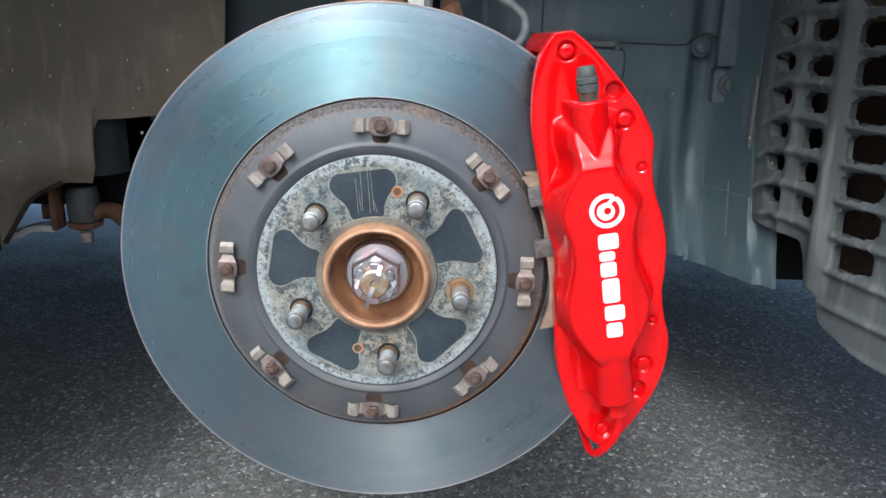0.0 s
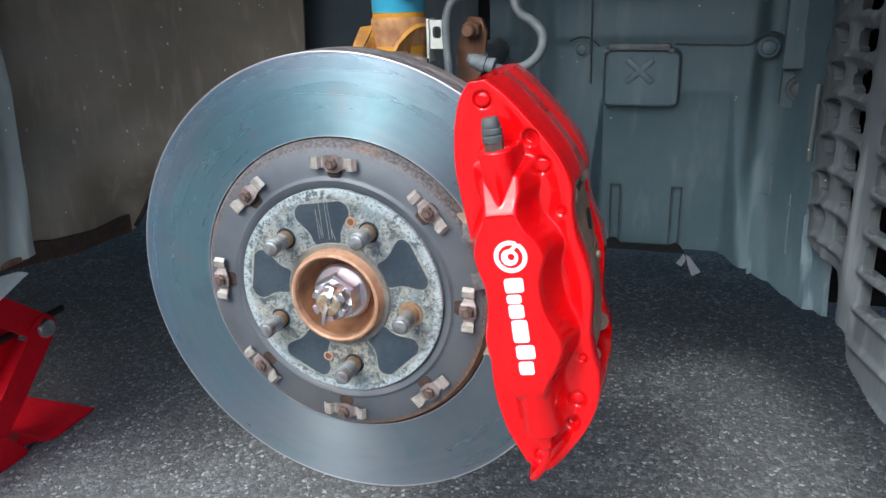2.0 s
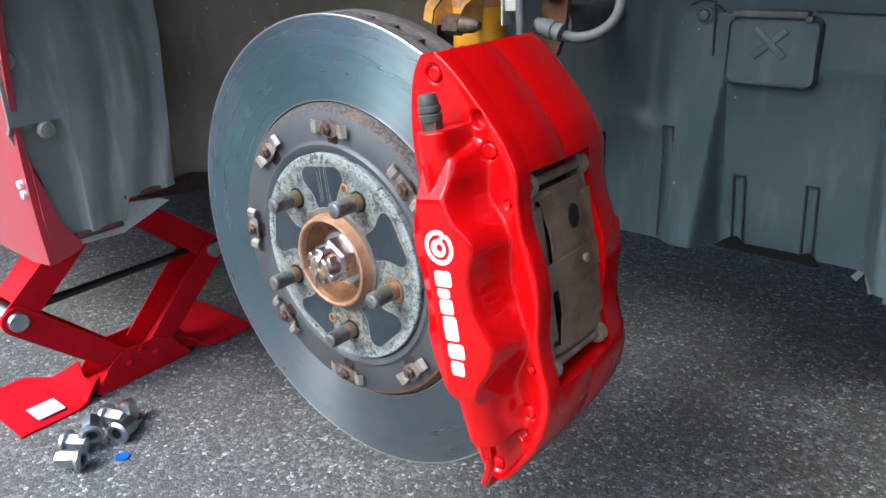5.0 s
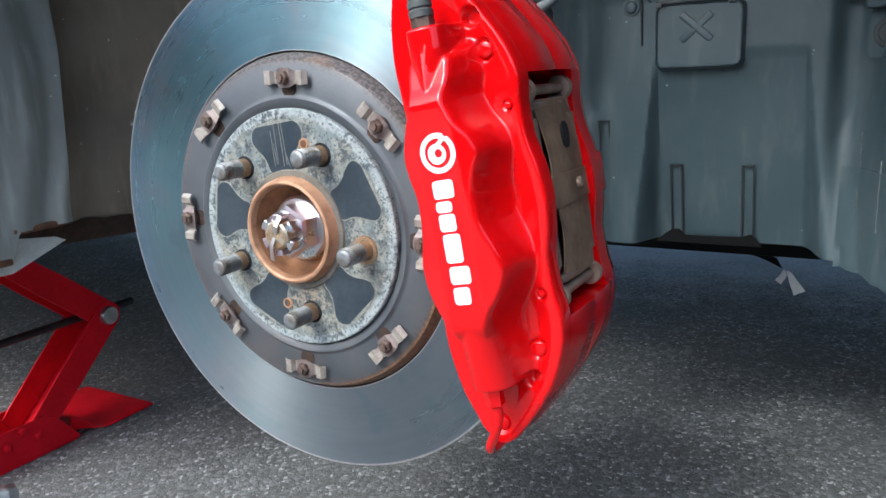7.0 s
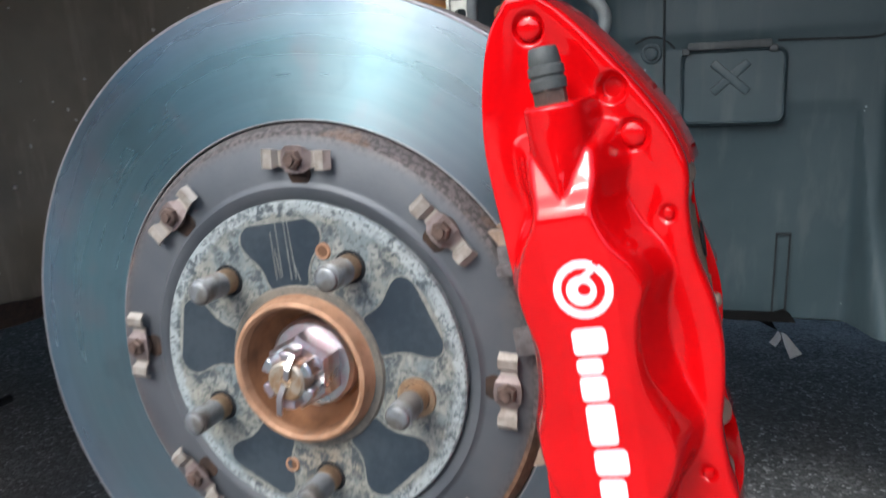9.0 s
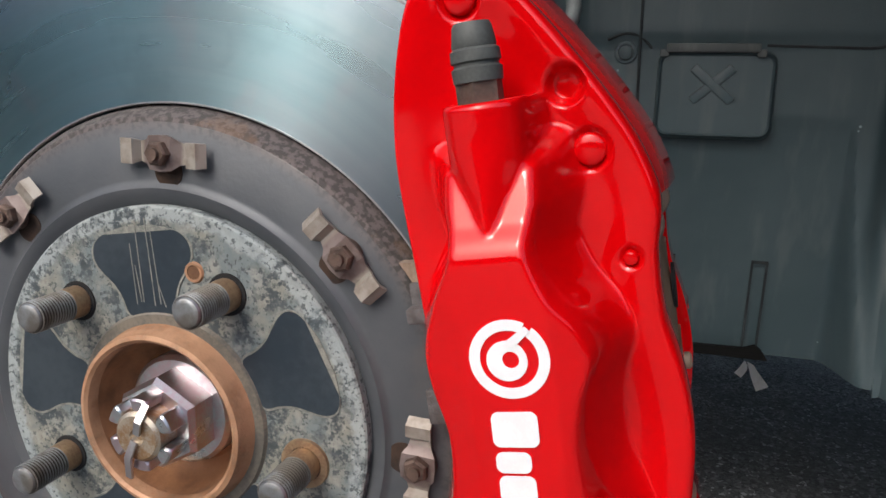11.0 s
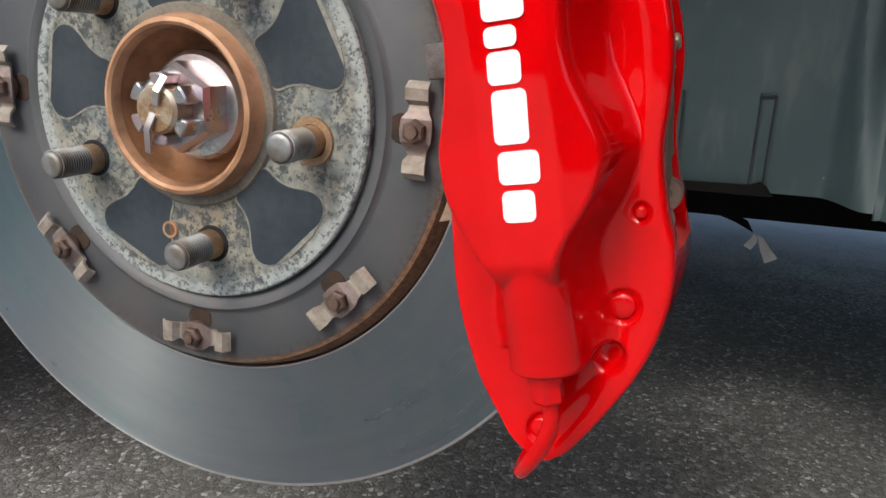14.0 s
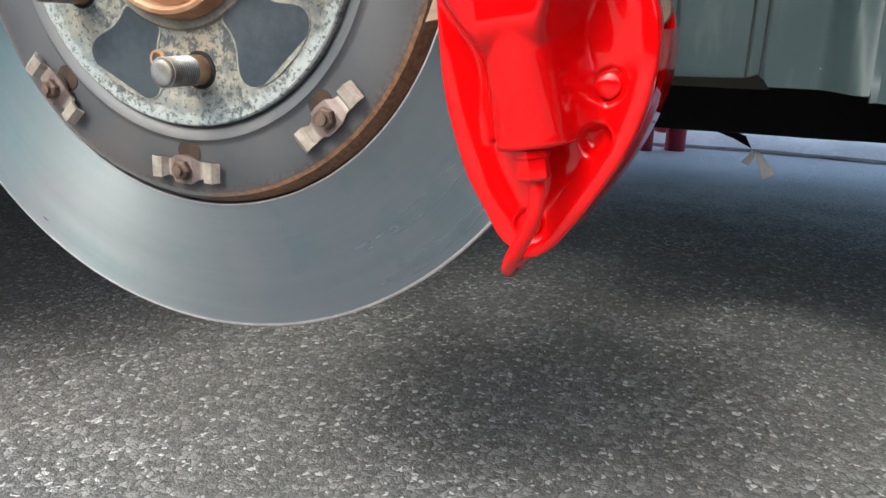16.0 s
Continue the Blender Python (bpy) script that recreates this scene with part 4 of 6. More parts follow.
def build_duct_panel():
    """Slotted plastic panel that closes the wheel arch towards the front bumper."""
    panel = thing("slotted_duct_panel", (0.37, 0.15, 0.28), "dusty dark plastic duct panel with rows of slots", "duct panel")
    def p(name, bm, mat, label=""):
        bmesh.ops.translate(bm, verts=bm.verts, vec=(-0.37, -0.15, -0.28))
        return part(name, bm, mat, panel, label)
    # a grid in (y, z) from which the slots are left out
    def ridge(y, z):
        ledge = ((z + 0.35 * (y - 0.24) * ease((y - 0.235) / 0.02) - 0.3466) / 0.0308) % 1.0
        ledge = min(ledge, 1 - ledge) * 0.0308
        shelf = 0.0042 * math.exp(-((ledge / 0.0040) ** 2)) * ease((y - 0.182) / 0.008) * ease((0.290 - y) / 0.012) * ease((z - 0.335) / 0.01)
        post = 0.0060 * math.exp(-(((y - 0.178) / 0.010) ** 2)) + 0.0030 * math.exp(-(((y - 0.229) / 0.005) ** 2))
        dish = ((z - 0.3143) / 0.0308) % 1.0
        frame = 0.0035 * math.exp(-((min(dish, 1 - dish) * 0.0308 / 0.0035) ** 2)) * ease((0.168 - y) / 0.008)
        return -shelf - post - frame
    def face_x(y, z):
        return 0.354 + 0.30 * max(0.0, 0.262 - y) ** 1.15 + 0.03 * max(0, 0.34 - z) + ridge(y, z)
    def low(y):
        return curve([(-0.06, 0.262), (0.05, 0.254), (0.111, 0.2536), (0.160, 0.262), (0.1665, 0.270), (0.170, 0.289), (0.187, 0.296), (0.1985, 0.325), (0.204, 0.3306), (0.287, 0.3297), (0.31, 0.33)], y)
    slots = []
    for k in range(8):
        z, shift = 0.3640 + 0.0304 * k, 0.0022 * k
        slots.append((0.2335 + shift, 0.2600 + shift, z - 0.0076, z + 0.0078, -0.06))
        slots.append((0.1895 + 0.0008 * k, 0.2168 + 0.0014 * k, z - 0.0102, z + 0.0068, -0.06))
    for k in range(9):
        z = 0.3307 + 0.0304 * k
        for a, b in ((0.1170, 0.1610), (0.0640, 0.1050), (0.0120, 0.0520)):
            slots.append((a + 0.0016 * k, b + 0.0010 * k, z - 0.0110, z + 0.0112, -0.12))
    bm = bmesh.new()
    ys = np.linspace(0.308, -0.03, 200)
    zs = np.linspace(0.250, 0.62, 240)
    def open_at(y, z):
        for a, b, c, d, lean in slots:
            zz = z - lean * (y - (a + b) / 2)
            if a < y < b and c < zz < d:
                cut = 0.0045
                ey, ez = min(y - a, b - y), min(zz - c, d - zz)
                if ey + ez > cut:
                    return True
        return False
    verts = {}
    fs = []
    for j in range(len(zs) - 1):
        for i in range(len(ys) - 1):
            y, z = (ys[i] + ys[i + 1]) / 2, (zs[j] + zs[j + 1]) / 2
            if z < low(y) or open_at(y, z):
                continue
            loop = []
            for a, b in ((i, j), (i + 1, j), (i + 1, j + 1), (i, j + 1)):
                if (a, b) not in verts:
                    zz = max(zs[b], low(ys[a]))
                    verts[a, b] = bm.verts.new((face_x(ys[a], zz), ys[a], zz))
                loop.append(verts[a, b])
            fs.append(bm.faces.new(loop))
    bm.normal_update()
    bmesh.ops.solidify(bm, geom=fs, thickness=0.011)
    for _ in range(1):
        bmesh.ops.smooth_vert(bm, verts=bm.verts, factor=0.3, use_axis_x=True, use_axis_y=True, use_axis_z=True)
    p("slotted_wall", bm, DUCT, "")
    bm = bmesh.new()
    box(bm, 0.347, 0.351, 0.296, 0.306, 0.40, 0.47, 0.001)
    p("edge_lip", bm, DUCT, "worn pale edge")
    # added backing sheet; the shade inside the duct is put into its colour
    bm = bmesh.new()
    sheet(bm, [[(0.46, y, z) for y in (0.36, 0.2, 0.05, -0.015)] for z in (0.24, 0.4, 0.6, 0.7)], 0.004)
    p("duct_back", bm, BROWN_SHADE, "dark brown sheet added to paint the shade behind the slots")


def build_fender_edge():
    """Ribbed grey panel between the wheel opening and the sill."""
    panel = thing("fender_edge_panel", (-0.39, 0.04, 0.28), "dusty grey ribbed plastic panel behind the wheel opening", "panel")
    def p(name, bm, mat, label=""):
        bmesh.ops.translate(bm, verts=bm.verts, vec=(0.39, -0.04, -0.28))
        return part(name, bm, mat, panel, label)
    bm = bmesh.new()
    ys = np.linspace(-0.040, 0.124, 84)
    zs = np.linspace(0.27, 0.70, 44)
    rows = []
    for z in zs:
        rise = (z - 0.29) / 0.22
        row = []
        for y in ys:
            near = 0.024 * ease((0.40 - z) / 0.07)
            yy = y + 0.016 * max(0, rise) * (1 if y > 0.02 else 0.4) + near * ease((0.03 - y) / 0.06)
            base = -0.390
            rib = 0.0
            for c, w, h in ((0.020, 0.013, 0.0020), (0.046, 0.010, -0.0016), (0.074, 0.010, 0.0022), (0.098, 0.007, -0.0016), (0.116, 0.007, 0.0030)):
                rib += h * math.exp(-((y - c - 0.012 * math.sin(3 * rise)) / w) ** 2)
            base += rib
            low = 0.286 + 0.0255 * ease((y - 0.055) / 0.012)
            x = base - 0.10 * max(0, z - 0.45) - 0.012 * ease((0.395 - z) / 0.006) * ease((0.016 - y) / 0.012)
            row.append((x, yy, low + (z - 0.27) / 0.43 * (0.70 - low)))
        rows.append(row)
    sheet(bm, rows, 0.004)
    p("ribbed_wall", bm, GREY_PANEL)
    for y, z in ((-0.004, 0.403), (-0.026, 0.474)):
        bm = bmesh.new()
        solid(bm, [(0.009, -0.002), (0.009, 0.002), (0.0075, 0.0045), (0.004, 0.005)], 24, pose(-0.388, y, z, 0, 0, -90))
        p("push_clip", bm, GREY_PANEL)
    bm = bmesh.new()
    for y0, y1, z in ((0.060, 0.116, 0.309), (0.004, 0.055, 0.281)):
        box(bm, -0.398, -0.389, y0, y1, z, z + 0.007, 0.002)
    p("rusty_lip", bm, RUST)
    bm = bmesh.new()
    prism(bm, [(-0.3995, y, z) for y, z in ((0.1175, 0.2925), (0.1070, 0.2980), (0.0680, 0.3036), (0.0617, 0.2952), (0.0423, 0.2852), (0.0249, 0.2812), (0.0040, 0.2776), (0.0020, 0.2735), (0.0557, 0.2710), (0.0846, 0.2808))], (0.0025, 0, 0))
    p("flange", bm, FLAP, "pale grey pointed steel flange")
    return panel


# ---- brake and hub ----
def build_disc():
    disc = thing("brake_disc", (0, 0, HUB), "large ventilated steel brake disc with painted sky reflection and heat tint", "brake disc")
    r0, r1 = 0.1165, 0.1752
    bm = bmesh.new()
    lathe(bm, [(r0, 0.0348), (r0 + 0.0008, 0.0341), (r1 - 0.0002, 0.0341), (r1, 0.0344), (r1, 0.0452), (r0, 0.0452)], 192)
    part("friction_ring", bm, STEEL_FACE, disc, "turned bluish steel friction face")
    bm = bmesh.new()
    lathe(bm, [(r1 + 0.0002, 0.0347), (r1 + 0.0004, 0.0352), (r1 + 0.0004, 0.0446), (r1 - 0.002, 0.0451), (r1 - 0.002, 0.0347)], 192)
    part("outer_rim", bm, RIM, disc, "rusty grey rim")
    bm = bmesh.new()
    lathe(bm, [(r0, 0.0550), (r1, 0.0550), (r1 + 0.0004, 0.0560), (r1 + 0.0004, 0.0655), (r1 - 0.001, 0.0661), (r0, 0.0661)], 160)
    part("rear_plate", bm, RIM_RUST, disc, "rust-brown inner plate")
    bm = bmesh.new()
    lathe(bm, [(0.1085, 0.0490), (r0 - 0.0003, 0.0490), (r0 - 0.0003, 0.0420), (r0 + 0.0004, 0.0415), (r0 + 0.0006, 0.0660), (0.1085, 0.0660)], 160)
    part("rusty_bore", bm, RUST_GAP, disc, "red-brown rusted inner wall")
    vane = bmesh.new()
    box(vane, 0.118, r1 - 0.0012, 0.0450, 0.0552, -0.0028, 0.0028)
    me = mesh_of("vane", vane, RIM_RUST)
    for k in range(48):
        v = new("vane", me)
        v.parent = disc
        v.matrix_local = pose(0, 0, 0, 0, 7.5 * k, 0)
    # the bell: dark flange, step and corroded face
    bm = bmesh.new()
    lathe(bm, [(0.0795, 0.0300), (0.0835, 0.0262), (0.0868, 0.0256), (0.0885, 0.0272), (0.0900, 0.0276), (0.1100, 0.0276), (0.1104, 0.0279), (0.1098, 0.0300), (0.1080, 0.0480), (0.0795, 0.0480)], 192)
    part("bell_flange", bm, BELL, disc, "dark iron flange with brown rim")
    bm = bmesh.new()
    lathe(bm, [(0.1100, 0.0283), (0.1104, 0.0279), (0.1122, 0.0286), (0.1148, 0.0330), (0.1160, 0.0362), (0.1160, 0.0480), (0.1084, 0.0480), (0.1084, 0.0302)], 160)
    part("bell_rim", bm, BELL_RIM, disc, "rust-brown side of the bell")
    bm = bmesh.new()
    lathe(bm, [(r0 - 0.0002, 0.0350), (r0 + 0.0002, 0.0339), (r0 + 0.0008, 0.0339), (r0 + 0.0008, 0.0350)], 192)
    part("inner_edge", bm, ZINC, disc, "bright inner edge")
    # a bright zinc ring paints the light caught by the bevel
    bm = bmesh.new()
    lathe(bm, [(r1 - 0.0011, 0.0346), (r1 - 0.0011, 0.0340), (r1 - 0.0003, 0.0339), (r1 + 0.0003, 0.0344), (r1 + 0.0002, 0.0348)], 192, closed=False)
    part("outer_edge", bm, ZINC, disc, "bright outer edge ring painting the bevel's highlight")
    bm = bmesh.new()
    lathe(bm, [(0.0350, 0.0243), (0.0798, 0.0243), (0.0806, 0.0250), (0.0806, 0.0330), (0.0350, 0.0330)], 160)
    part("bell_face", bm, FACE, disc, "speckled corroded face with cream and grey oxide")
    # five patches of sound black paint between the studs, each with an oxide edge
    for k in range(5):
        mid = -9.9 + 36 + 72 * k
        for grow, yy, mat, name in ((0.0, 0.02405, POCKET, "paint_patch"), (0.0009, 0.02415, CREAM, "oxide_edge")):
            bm = bmesh.new()
            rng = random.Random(k)
            wob = [rng.uniform(-0.0012, 0.0012) for _ in range(8)]
            inner, outer = [], []
            n = 44
            size = (1.0, 1.12, 1.0, 0.98, 1.02)[k]
            for i in range(n):
                r = 0.0405 - grow + (0.0728 - 0.0405 + 2 * grow) * (0.5 - 0.5 * math.cos(math.pi * i / (n - 1)))
                width = curve([(0.0395, 0.0030), (0.0405, 0.0075), (0.0425, 0.0098), (0.0480, 0.0108), (0.0540, 0.0130), (0.0600, 0.0168), (0.0650, 0.0194), (0.0695, 0.0196), (0.0720, 0.0172), (0.0730, 0.0130), (0.0738, 0.0040)], r)
                half = (width * size * (1 + 0.035 * math.sin(0.22 * i + 9 * k) * wob[k] / 0.0012) + grow) / r
                inner.append((r, -half)), outer.append((r, half))
            for (ra, ha), (rb, hb) in zip(zip([a[0] for a in inner], [b[1] for b in outer]), zip([a[0] for a in inner[1:]], [b[1] for b in outer[1:]])):
                quad = [(ra, -ha), (rb, -hb), (rb, hb), (ra, ha)]
                bm.faces.new([bm.verts.new((r * math.cos(radians(mid) + a), yy, r * math.sin(radians(mid) + a))) for r, a in quad])
            bmesh.ops.remove_doubles(bm, verts=bm.verts, dist=1e-6)
            bmesh.ops.recalc_face_normals(bm, faces=bm.faces)
            bmesh.ops.solidify(bm, geom=list(bm.faces), thickness=0.0003)
            part(name, bm, mat, disc, "smooth black paint patch" if mat is POCKET else "")
    # scratches through the upper patch
    bm = bmesh.new()
    for dx, a, b in ((-0.0075, 0.043, 0.066), (-0.0045, 0.044, 0.075), (0.0005, 0.043, 0.076), (0.0030, 0.044, 0.0715), (-0.0055, 0.044, 0.058), (0.0052, 0.043, 0.052)):
        m = pose(0, 0, 0, 0, 90 - 98.1 + 8, 0)
        prism(bm, [m @ Vector((dx - 0.0045, 0.0236, a)), m @ Vector((dx - 0.0041, 0.0236, a)), m @ Vector((dx * 0.9 - 0.0066, 0.0236, b)), m @ Vector((dx * 0.9 - 0.0069, 0.0236, b))], (0, 0.0002, 0))
    part("scratch", bm, CREAM, disc, "pale scratches")
    # puller holes
    for a, r in ((76.8, 0.0590), (256.0, 0.0545)):
        bm = bmesh.new()
        lathe(bm, [(0.0026, 0.0262), (0.0027, 0.0236), (0.0036, 0.0235), (0.0041, 0.0243)], 24, pose(r * math.cos(radians(a)), 0, r * math.sin(radians(a))), closed=False)
        part("hole_edge", bm, COPPER, disc, "copper-brown threaded hole")
        bm = bmesh.new()
        solid(bm, [(0.0026, 0.0237), (0.0026, 0.0250)], 20, pose(r * math.cos(radians(a)), 0.0001, r * math.sin(radians(a))))
        part("hole", bm, RUST_GAP, disc)
    # spring clips and bolts that float the disc on its bell
    strip = bmesh.new()
    prof = [(-0.0172, -0.0010), (-0.0150, -0.0034), (-0.0118, -0.0030), (-0.0098, 0.0000), (-0.0064, -0.0006), (-0.0040, -0.0022), (0.0, -0.0026), (0.0040, -0.0022), (0.0064, -0.0006), (0.0098, 0.0000), (0.0118, -0.0030), (0.0150, -0.0034), (0.0172, -0.0010)]
    wide = [0.0042, 0.0045, 0.0045, 0.0036, 0.0042, 0.0060, 0.0064, 0.0060, 0.0042, 0.0036, 0.0045, 0.0045, 0.0042]
    sheet(strip, [[(r * 1.0, y, t) for t, y, r in ((t, y, -w) for (t, y), w in zip(prof, wide))], [(r, y, t) for t, y, r in ((t, y, w) for (t, y), w in zip(prof, wide))]], 0.0011)
    strip_me = mesh_of("spring_clip", strip, CLIP, 25)
    bolt = bmesh.new()
    solid(bolt, [(0.0062, 0.0), (0.0062, -0.0020), (0.0052, -0.0026)], 24)
    solid(bolt, [(0.0046, -0.0024), (0.0046, -0.0058), (0.0038, -0.0066)], 6)
    solid(bolt, [(0.0024, -0.0060), (0.0022, -0.0080)], 16)
    bolt_me = mesh_of("clip_bolt", bolt, CLIP_BOLT)
    # a dark disc on the flange paints the shade of an open notch
    notch = bmesh.new()
    solid(notch, [(0.0058, -0.0003), (0.0058, 0.001)], 24)
    notch_me = mesh_of("bell_notch", notch, BROWN_SHADE)
    for k in range(8):
        a = 45 * k - 1.7
        for me, r, yy in ((strip_me, 0.0998, 0.0262), (bolt_me, 0.0998, 0.0262), (notch_me, 0.0928, 0.0275)):
            o = new(me.name, me)
            o.parent = disc
            o.matrix_local = pose(0, 0, 0, 0, -a, 0) @ pose(r, yy, 0)


def build_hub():
    hub = thing("wheel_hub", (0, 0, HUB), "wheel hub with five studs and a castle nut", "wheel hub")
    bm = bmesh.new()
    lathe(bm, [(0.0375, 0.0240), (0.0362, 0.0225), (0.0356, 0.0178), (0.0346, 0.0152), (0.0330, 0.0146), (0.0318, 0.0156), (0.0312, 0.0185), (0.0308, 0.0250), (0.0340, 0.0280)], 96)
    part("pilot_ring", bm, COPPER, hub, "copper-brown stained pilot ring")
    bm = bmesh.new()
    lathe(bm, [(0.0360, 0.0230), (0.0402, 0.0230), (0.0412, 0.0243), (0.0360, 0.0243)], 80)
    part("collar", bm, COLLAR, hub, "taupe stained collar round the pilot ring")
    bm = bmesh.new()
    lathe(bm, [(0.0309, 0.0200), (0.0306, 0.0260), (0.0290, 0.0330), (0.0235, 0.0375), (0.0150, 0.0385), (0.0150, 0.0420), (0.0330, 0.0420)], 80)
    part("bore", bm, BOWL, hub, "dark brown bore")
    bm = bmesh.new()
    lathe(bm, [(0.0250, 0.0372), (0.0250, 0.0385), (0.0225, 0.0392), (0.0225, 0.0360)], 64)
    part("dark_seal", bm, BOWL, hub)
    # castle nut: washer flange, hexagon, crown of six prongs
    bm = bmesh.new()
    solid(bm, [(0.0222, 0.0385), (0.0222, 0.0300), (0.0206, 0.0280), (0.0178, 0.0276)], 64)
    nut = part("axle_nut", bm, NUT_ZINC, hub, "shiny zinc castle nut", sharp=25)
    bm = bmesh.new()
    solid(bm, [(0.0182, 0.0285), (0.0182, 0.0170), (0.0165, 0.0145)], 6)
    part("hexagon", bm, NUT_ZINC, nut, sharp=20)
    for k in range(6):
        bm = bmesh.new()
        a0 = 60 * k + 12
        pts = [(0.0140 * math.cos(radians(a0 + a)), 0.0160, 0.0140 * math.sin(radians(a0 + a))) for a in (0, 11, 22, 33)]
        pts += [(0.0098 * math.cos(radians(a0 + a)), 0.0160, 0.0098 * math.sin(radians(a0 + a))) for a in (33, 22, 11, 0)]
        prism(bm, pts, (0, -0.0105, 0))
        bmesh.ops.bevel(bm, geom=list(bm.edges), offset=0.0007, segments=1, affect="EDGES")
        part("prong", bm, NUT_ZINC, nut)
    bm = bmesh.new()
    solid(bm, [(0.0095, 0.020), (0.0095, 0.0052), (0.0082, 0.0040), (0.0030, 0.0040), (0.0018, 0.0062)], 48)
    part("spindle_end", bm, ZINC_RUST, hub, "threaded spindle end with brown stain")
    bm = bmesh.new()
    for a, b, c in (((-0.0004, 0.0030, -0.0010), (-0.0026, 0.0016, -0.0075), (-0.0052, 0.0046, -0.0170)), ((0.0012, 0.0034, 0.0020), (0.0028, 0.0026, 0.0070), (0.0040, 0.0062, 0.0125))):
        row = [Vector(a), (Vector(a) + Vector(b)) / 2, Vector(b), (Vector(b) + Vector(c)) / 2, Vector(c)]
        sheet(bm, [[q + Vector((w, 0, -0.3 * w)) for q in row] for w in (-0.0013, 0.0, 0.0013)], 0.0010)
    part("cotter_pin", bm, ZINC, hub, "bright bent split pin")
    # studs with cut threads
    stud = bmesh.new()
    prof = [(0.0060, 0.0260), (0.0060, 0.0190)]
    y = 0.0170
    while y > 0.0019:
        prof += [(0.0061, y), (0.0061, y - 0.0003), (0.0052, y - 0.0006), (0.0052, y - 0.0008)]
        y -= 0.00125
    prof += [(0.0055, 0.0014), (0.0050, 0.0005), (0.0042, 0.0001), (0.0030, 0.0000)]
    solid(stud, prof, 28)
    stud_me = mesh_of("stud", stud, STUD, 22)
    root = bmesh.new()
    solid(root, [(0.00625, 0.0250), (0.00625, 0.0205), (0.00615, 0.0192), (0.00615, 0.0170), (0.0058, 0.0166)], 28)
    root_me = mesh_of("stud_root", root, STUD_ROOT)
    # a dark ring paints the shade in the clearance round a stud
    hole = bmesh.new()
    lathe(hole, [(0.0062, 0.0237), (0.0078, 0.0237), (0.0080, 0.0246), (0.0062, 0.0246)], 40)
    hole_me = mesh_of("stud_hole", hole, BLACK)
    for k in range(5):
        a = -9.9 + 72 * k
        s = new("stud", stud_me)
        s.parent = hub
        s.matrix_local = pose(0, 0, 0, 0, -a, 0) @ pose(0.05715, 0, 0, 0, 31 * k, 0)
        tagged(s, "grey threaded wheel stud")
        for me in (root_me, hole_me):
            o = new(me.name, me)
            o.parent = s
    bm = bmesh.new()
    lathe(bm, [(0.0066, 0.0232), (0.0093, 0.0232), (0.0096, 0.0243), (0.0064, 0.0243)], 40, pose(0.05715 * math.cos(radians(9.9)), 0, -0.05715 * math.sin(radians(9.9))))
    part("stained_washer", bm, STUD_ROOT, hub, "tan stained ring round one stud")
    # body behind the disc
    bm = bmesh.new()
    solid(bm, [(0.060, 0.0485), (0.075, 0.055), (0.062, 0.075), (0.045, 0.12)], 48)
    part("bearing_carrier", bm, IRON, hub, "dull iron bearing carrier")


# ---- caliper, in its own frame: u outwards, v along the disc's edge, y inwards ----
OUT_R = [(-0.1388, 0.1405), (-0.1350, 0.1470), (-0.1120, 0.1680), (-0.0970, 0.1778), (-0.0800, 0.1845), (-0.0640, 0.1866), (-0.0520, 0.1850), (-0.0330, 0.1846), (-0.0170, 0.1876), (0.0, 0.1895), (0.0180, 0.1880), (0.0340, 0.1846), (0.0510, 0.1842), (0.0640, 0.1860), (0.0720, 0.1852), (0.0870, 0.1798), (0.1110, 0.1655), (0.1295, 0.1522), (0.1388, 0.1430)]
OUT_L = [(-0.1388, 0.1335), (-0.1312, 0.1262), (-0.1230, 0.1226), (-0.1070, 0.1164), (-0.0860, 0.1126), (-0.0710, 0.1118), (-0.0530, 0.1128), (-0.0250, 0.1150), (0.0, 0.1180), (0.0250, 0.1150), (0.0525, 0.1138), (0.0680, 0.1130), (0.0860, 0.1128), (0.1025, 0.1149), (0.1180, 0.1188), (0.1300, 0.1238), (0.1388, 0.1310)]
BODY_L = [(-0.0990, 0.1366), (-0.0830, 0.1345), (-0.0650, 0.1288), (-0.0510, 0.1208), (-0.0400, 0.1160), (-0.0260, 0.1148), (-0.0130, 0.1182), (0.0, 0.1208), (0.0120, 0.1212), (0.0250, 0.1180), (0.0350, 0.1176), (0.0480, 0.1224), (0.0600, 0.1290), (0.0800, 0.1345), (0.0990, 0.1366)]
BODY_R = [(-0.0990, 0.1535), (-0.0800, 0.1562), (-0.0700, 0.1585), (-0.0565, 0.1622), (-0.0420, 0.1716), (-0.0300, 0.1756), (-0.0190, 0.1736), (-0.0050, 0.1690), (0.0080, 0.1680), (0.0200, 0.1696), (0.0310, 0.1732), (0.0400, 0.1708), (0.0500, 0.1640), (0.0620, 0.1600), (0.0800, 0.1560), (0.0990, 0.1535)]
BOLTS = [(0.1382, 0.1272, 0.0050, True), (0.1692, 0.0820, 0.0050, True), (0.1689, -0.0822, 0.0050, True), (0.1378, -0.1273, 0.0048, True), (0.1645, 0.0999, 0.0060, False), (0.1634, -0.0995, 0.0060, False), (0.1772, 0.0515, 0.0023, True), (0.1771, -0.0509, 0.0023, True)]
FLANGE_Y, FACE_Y, BACK_Y = 0.0068, -0.0225, 0.0200


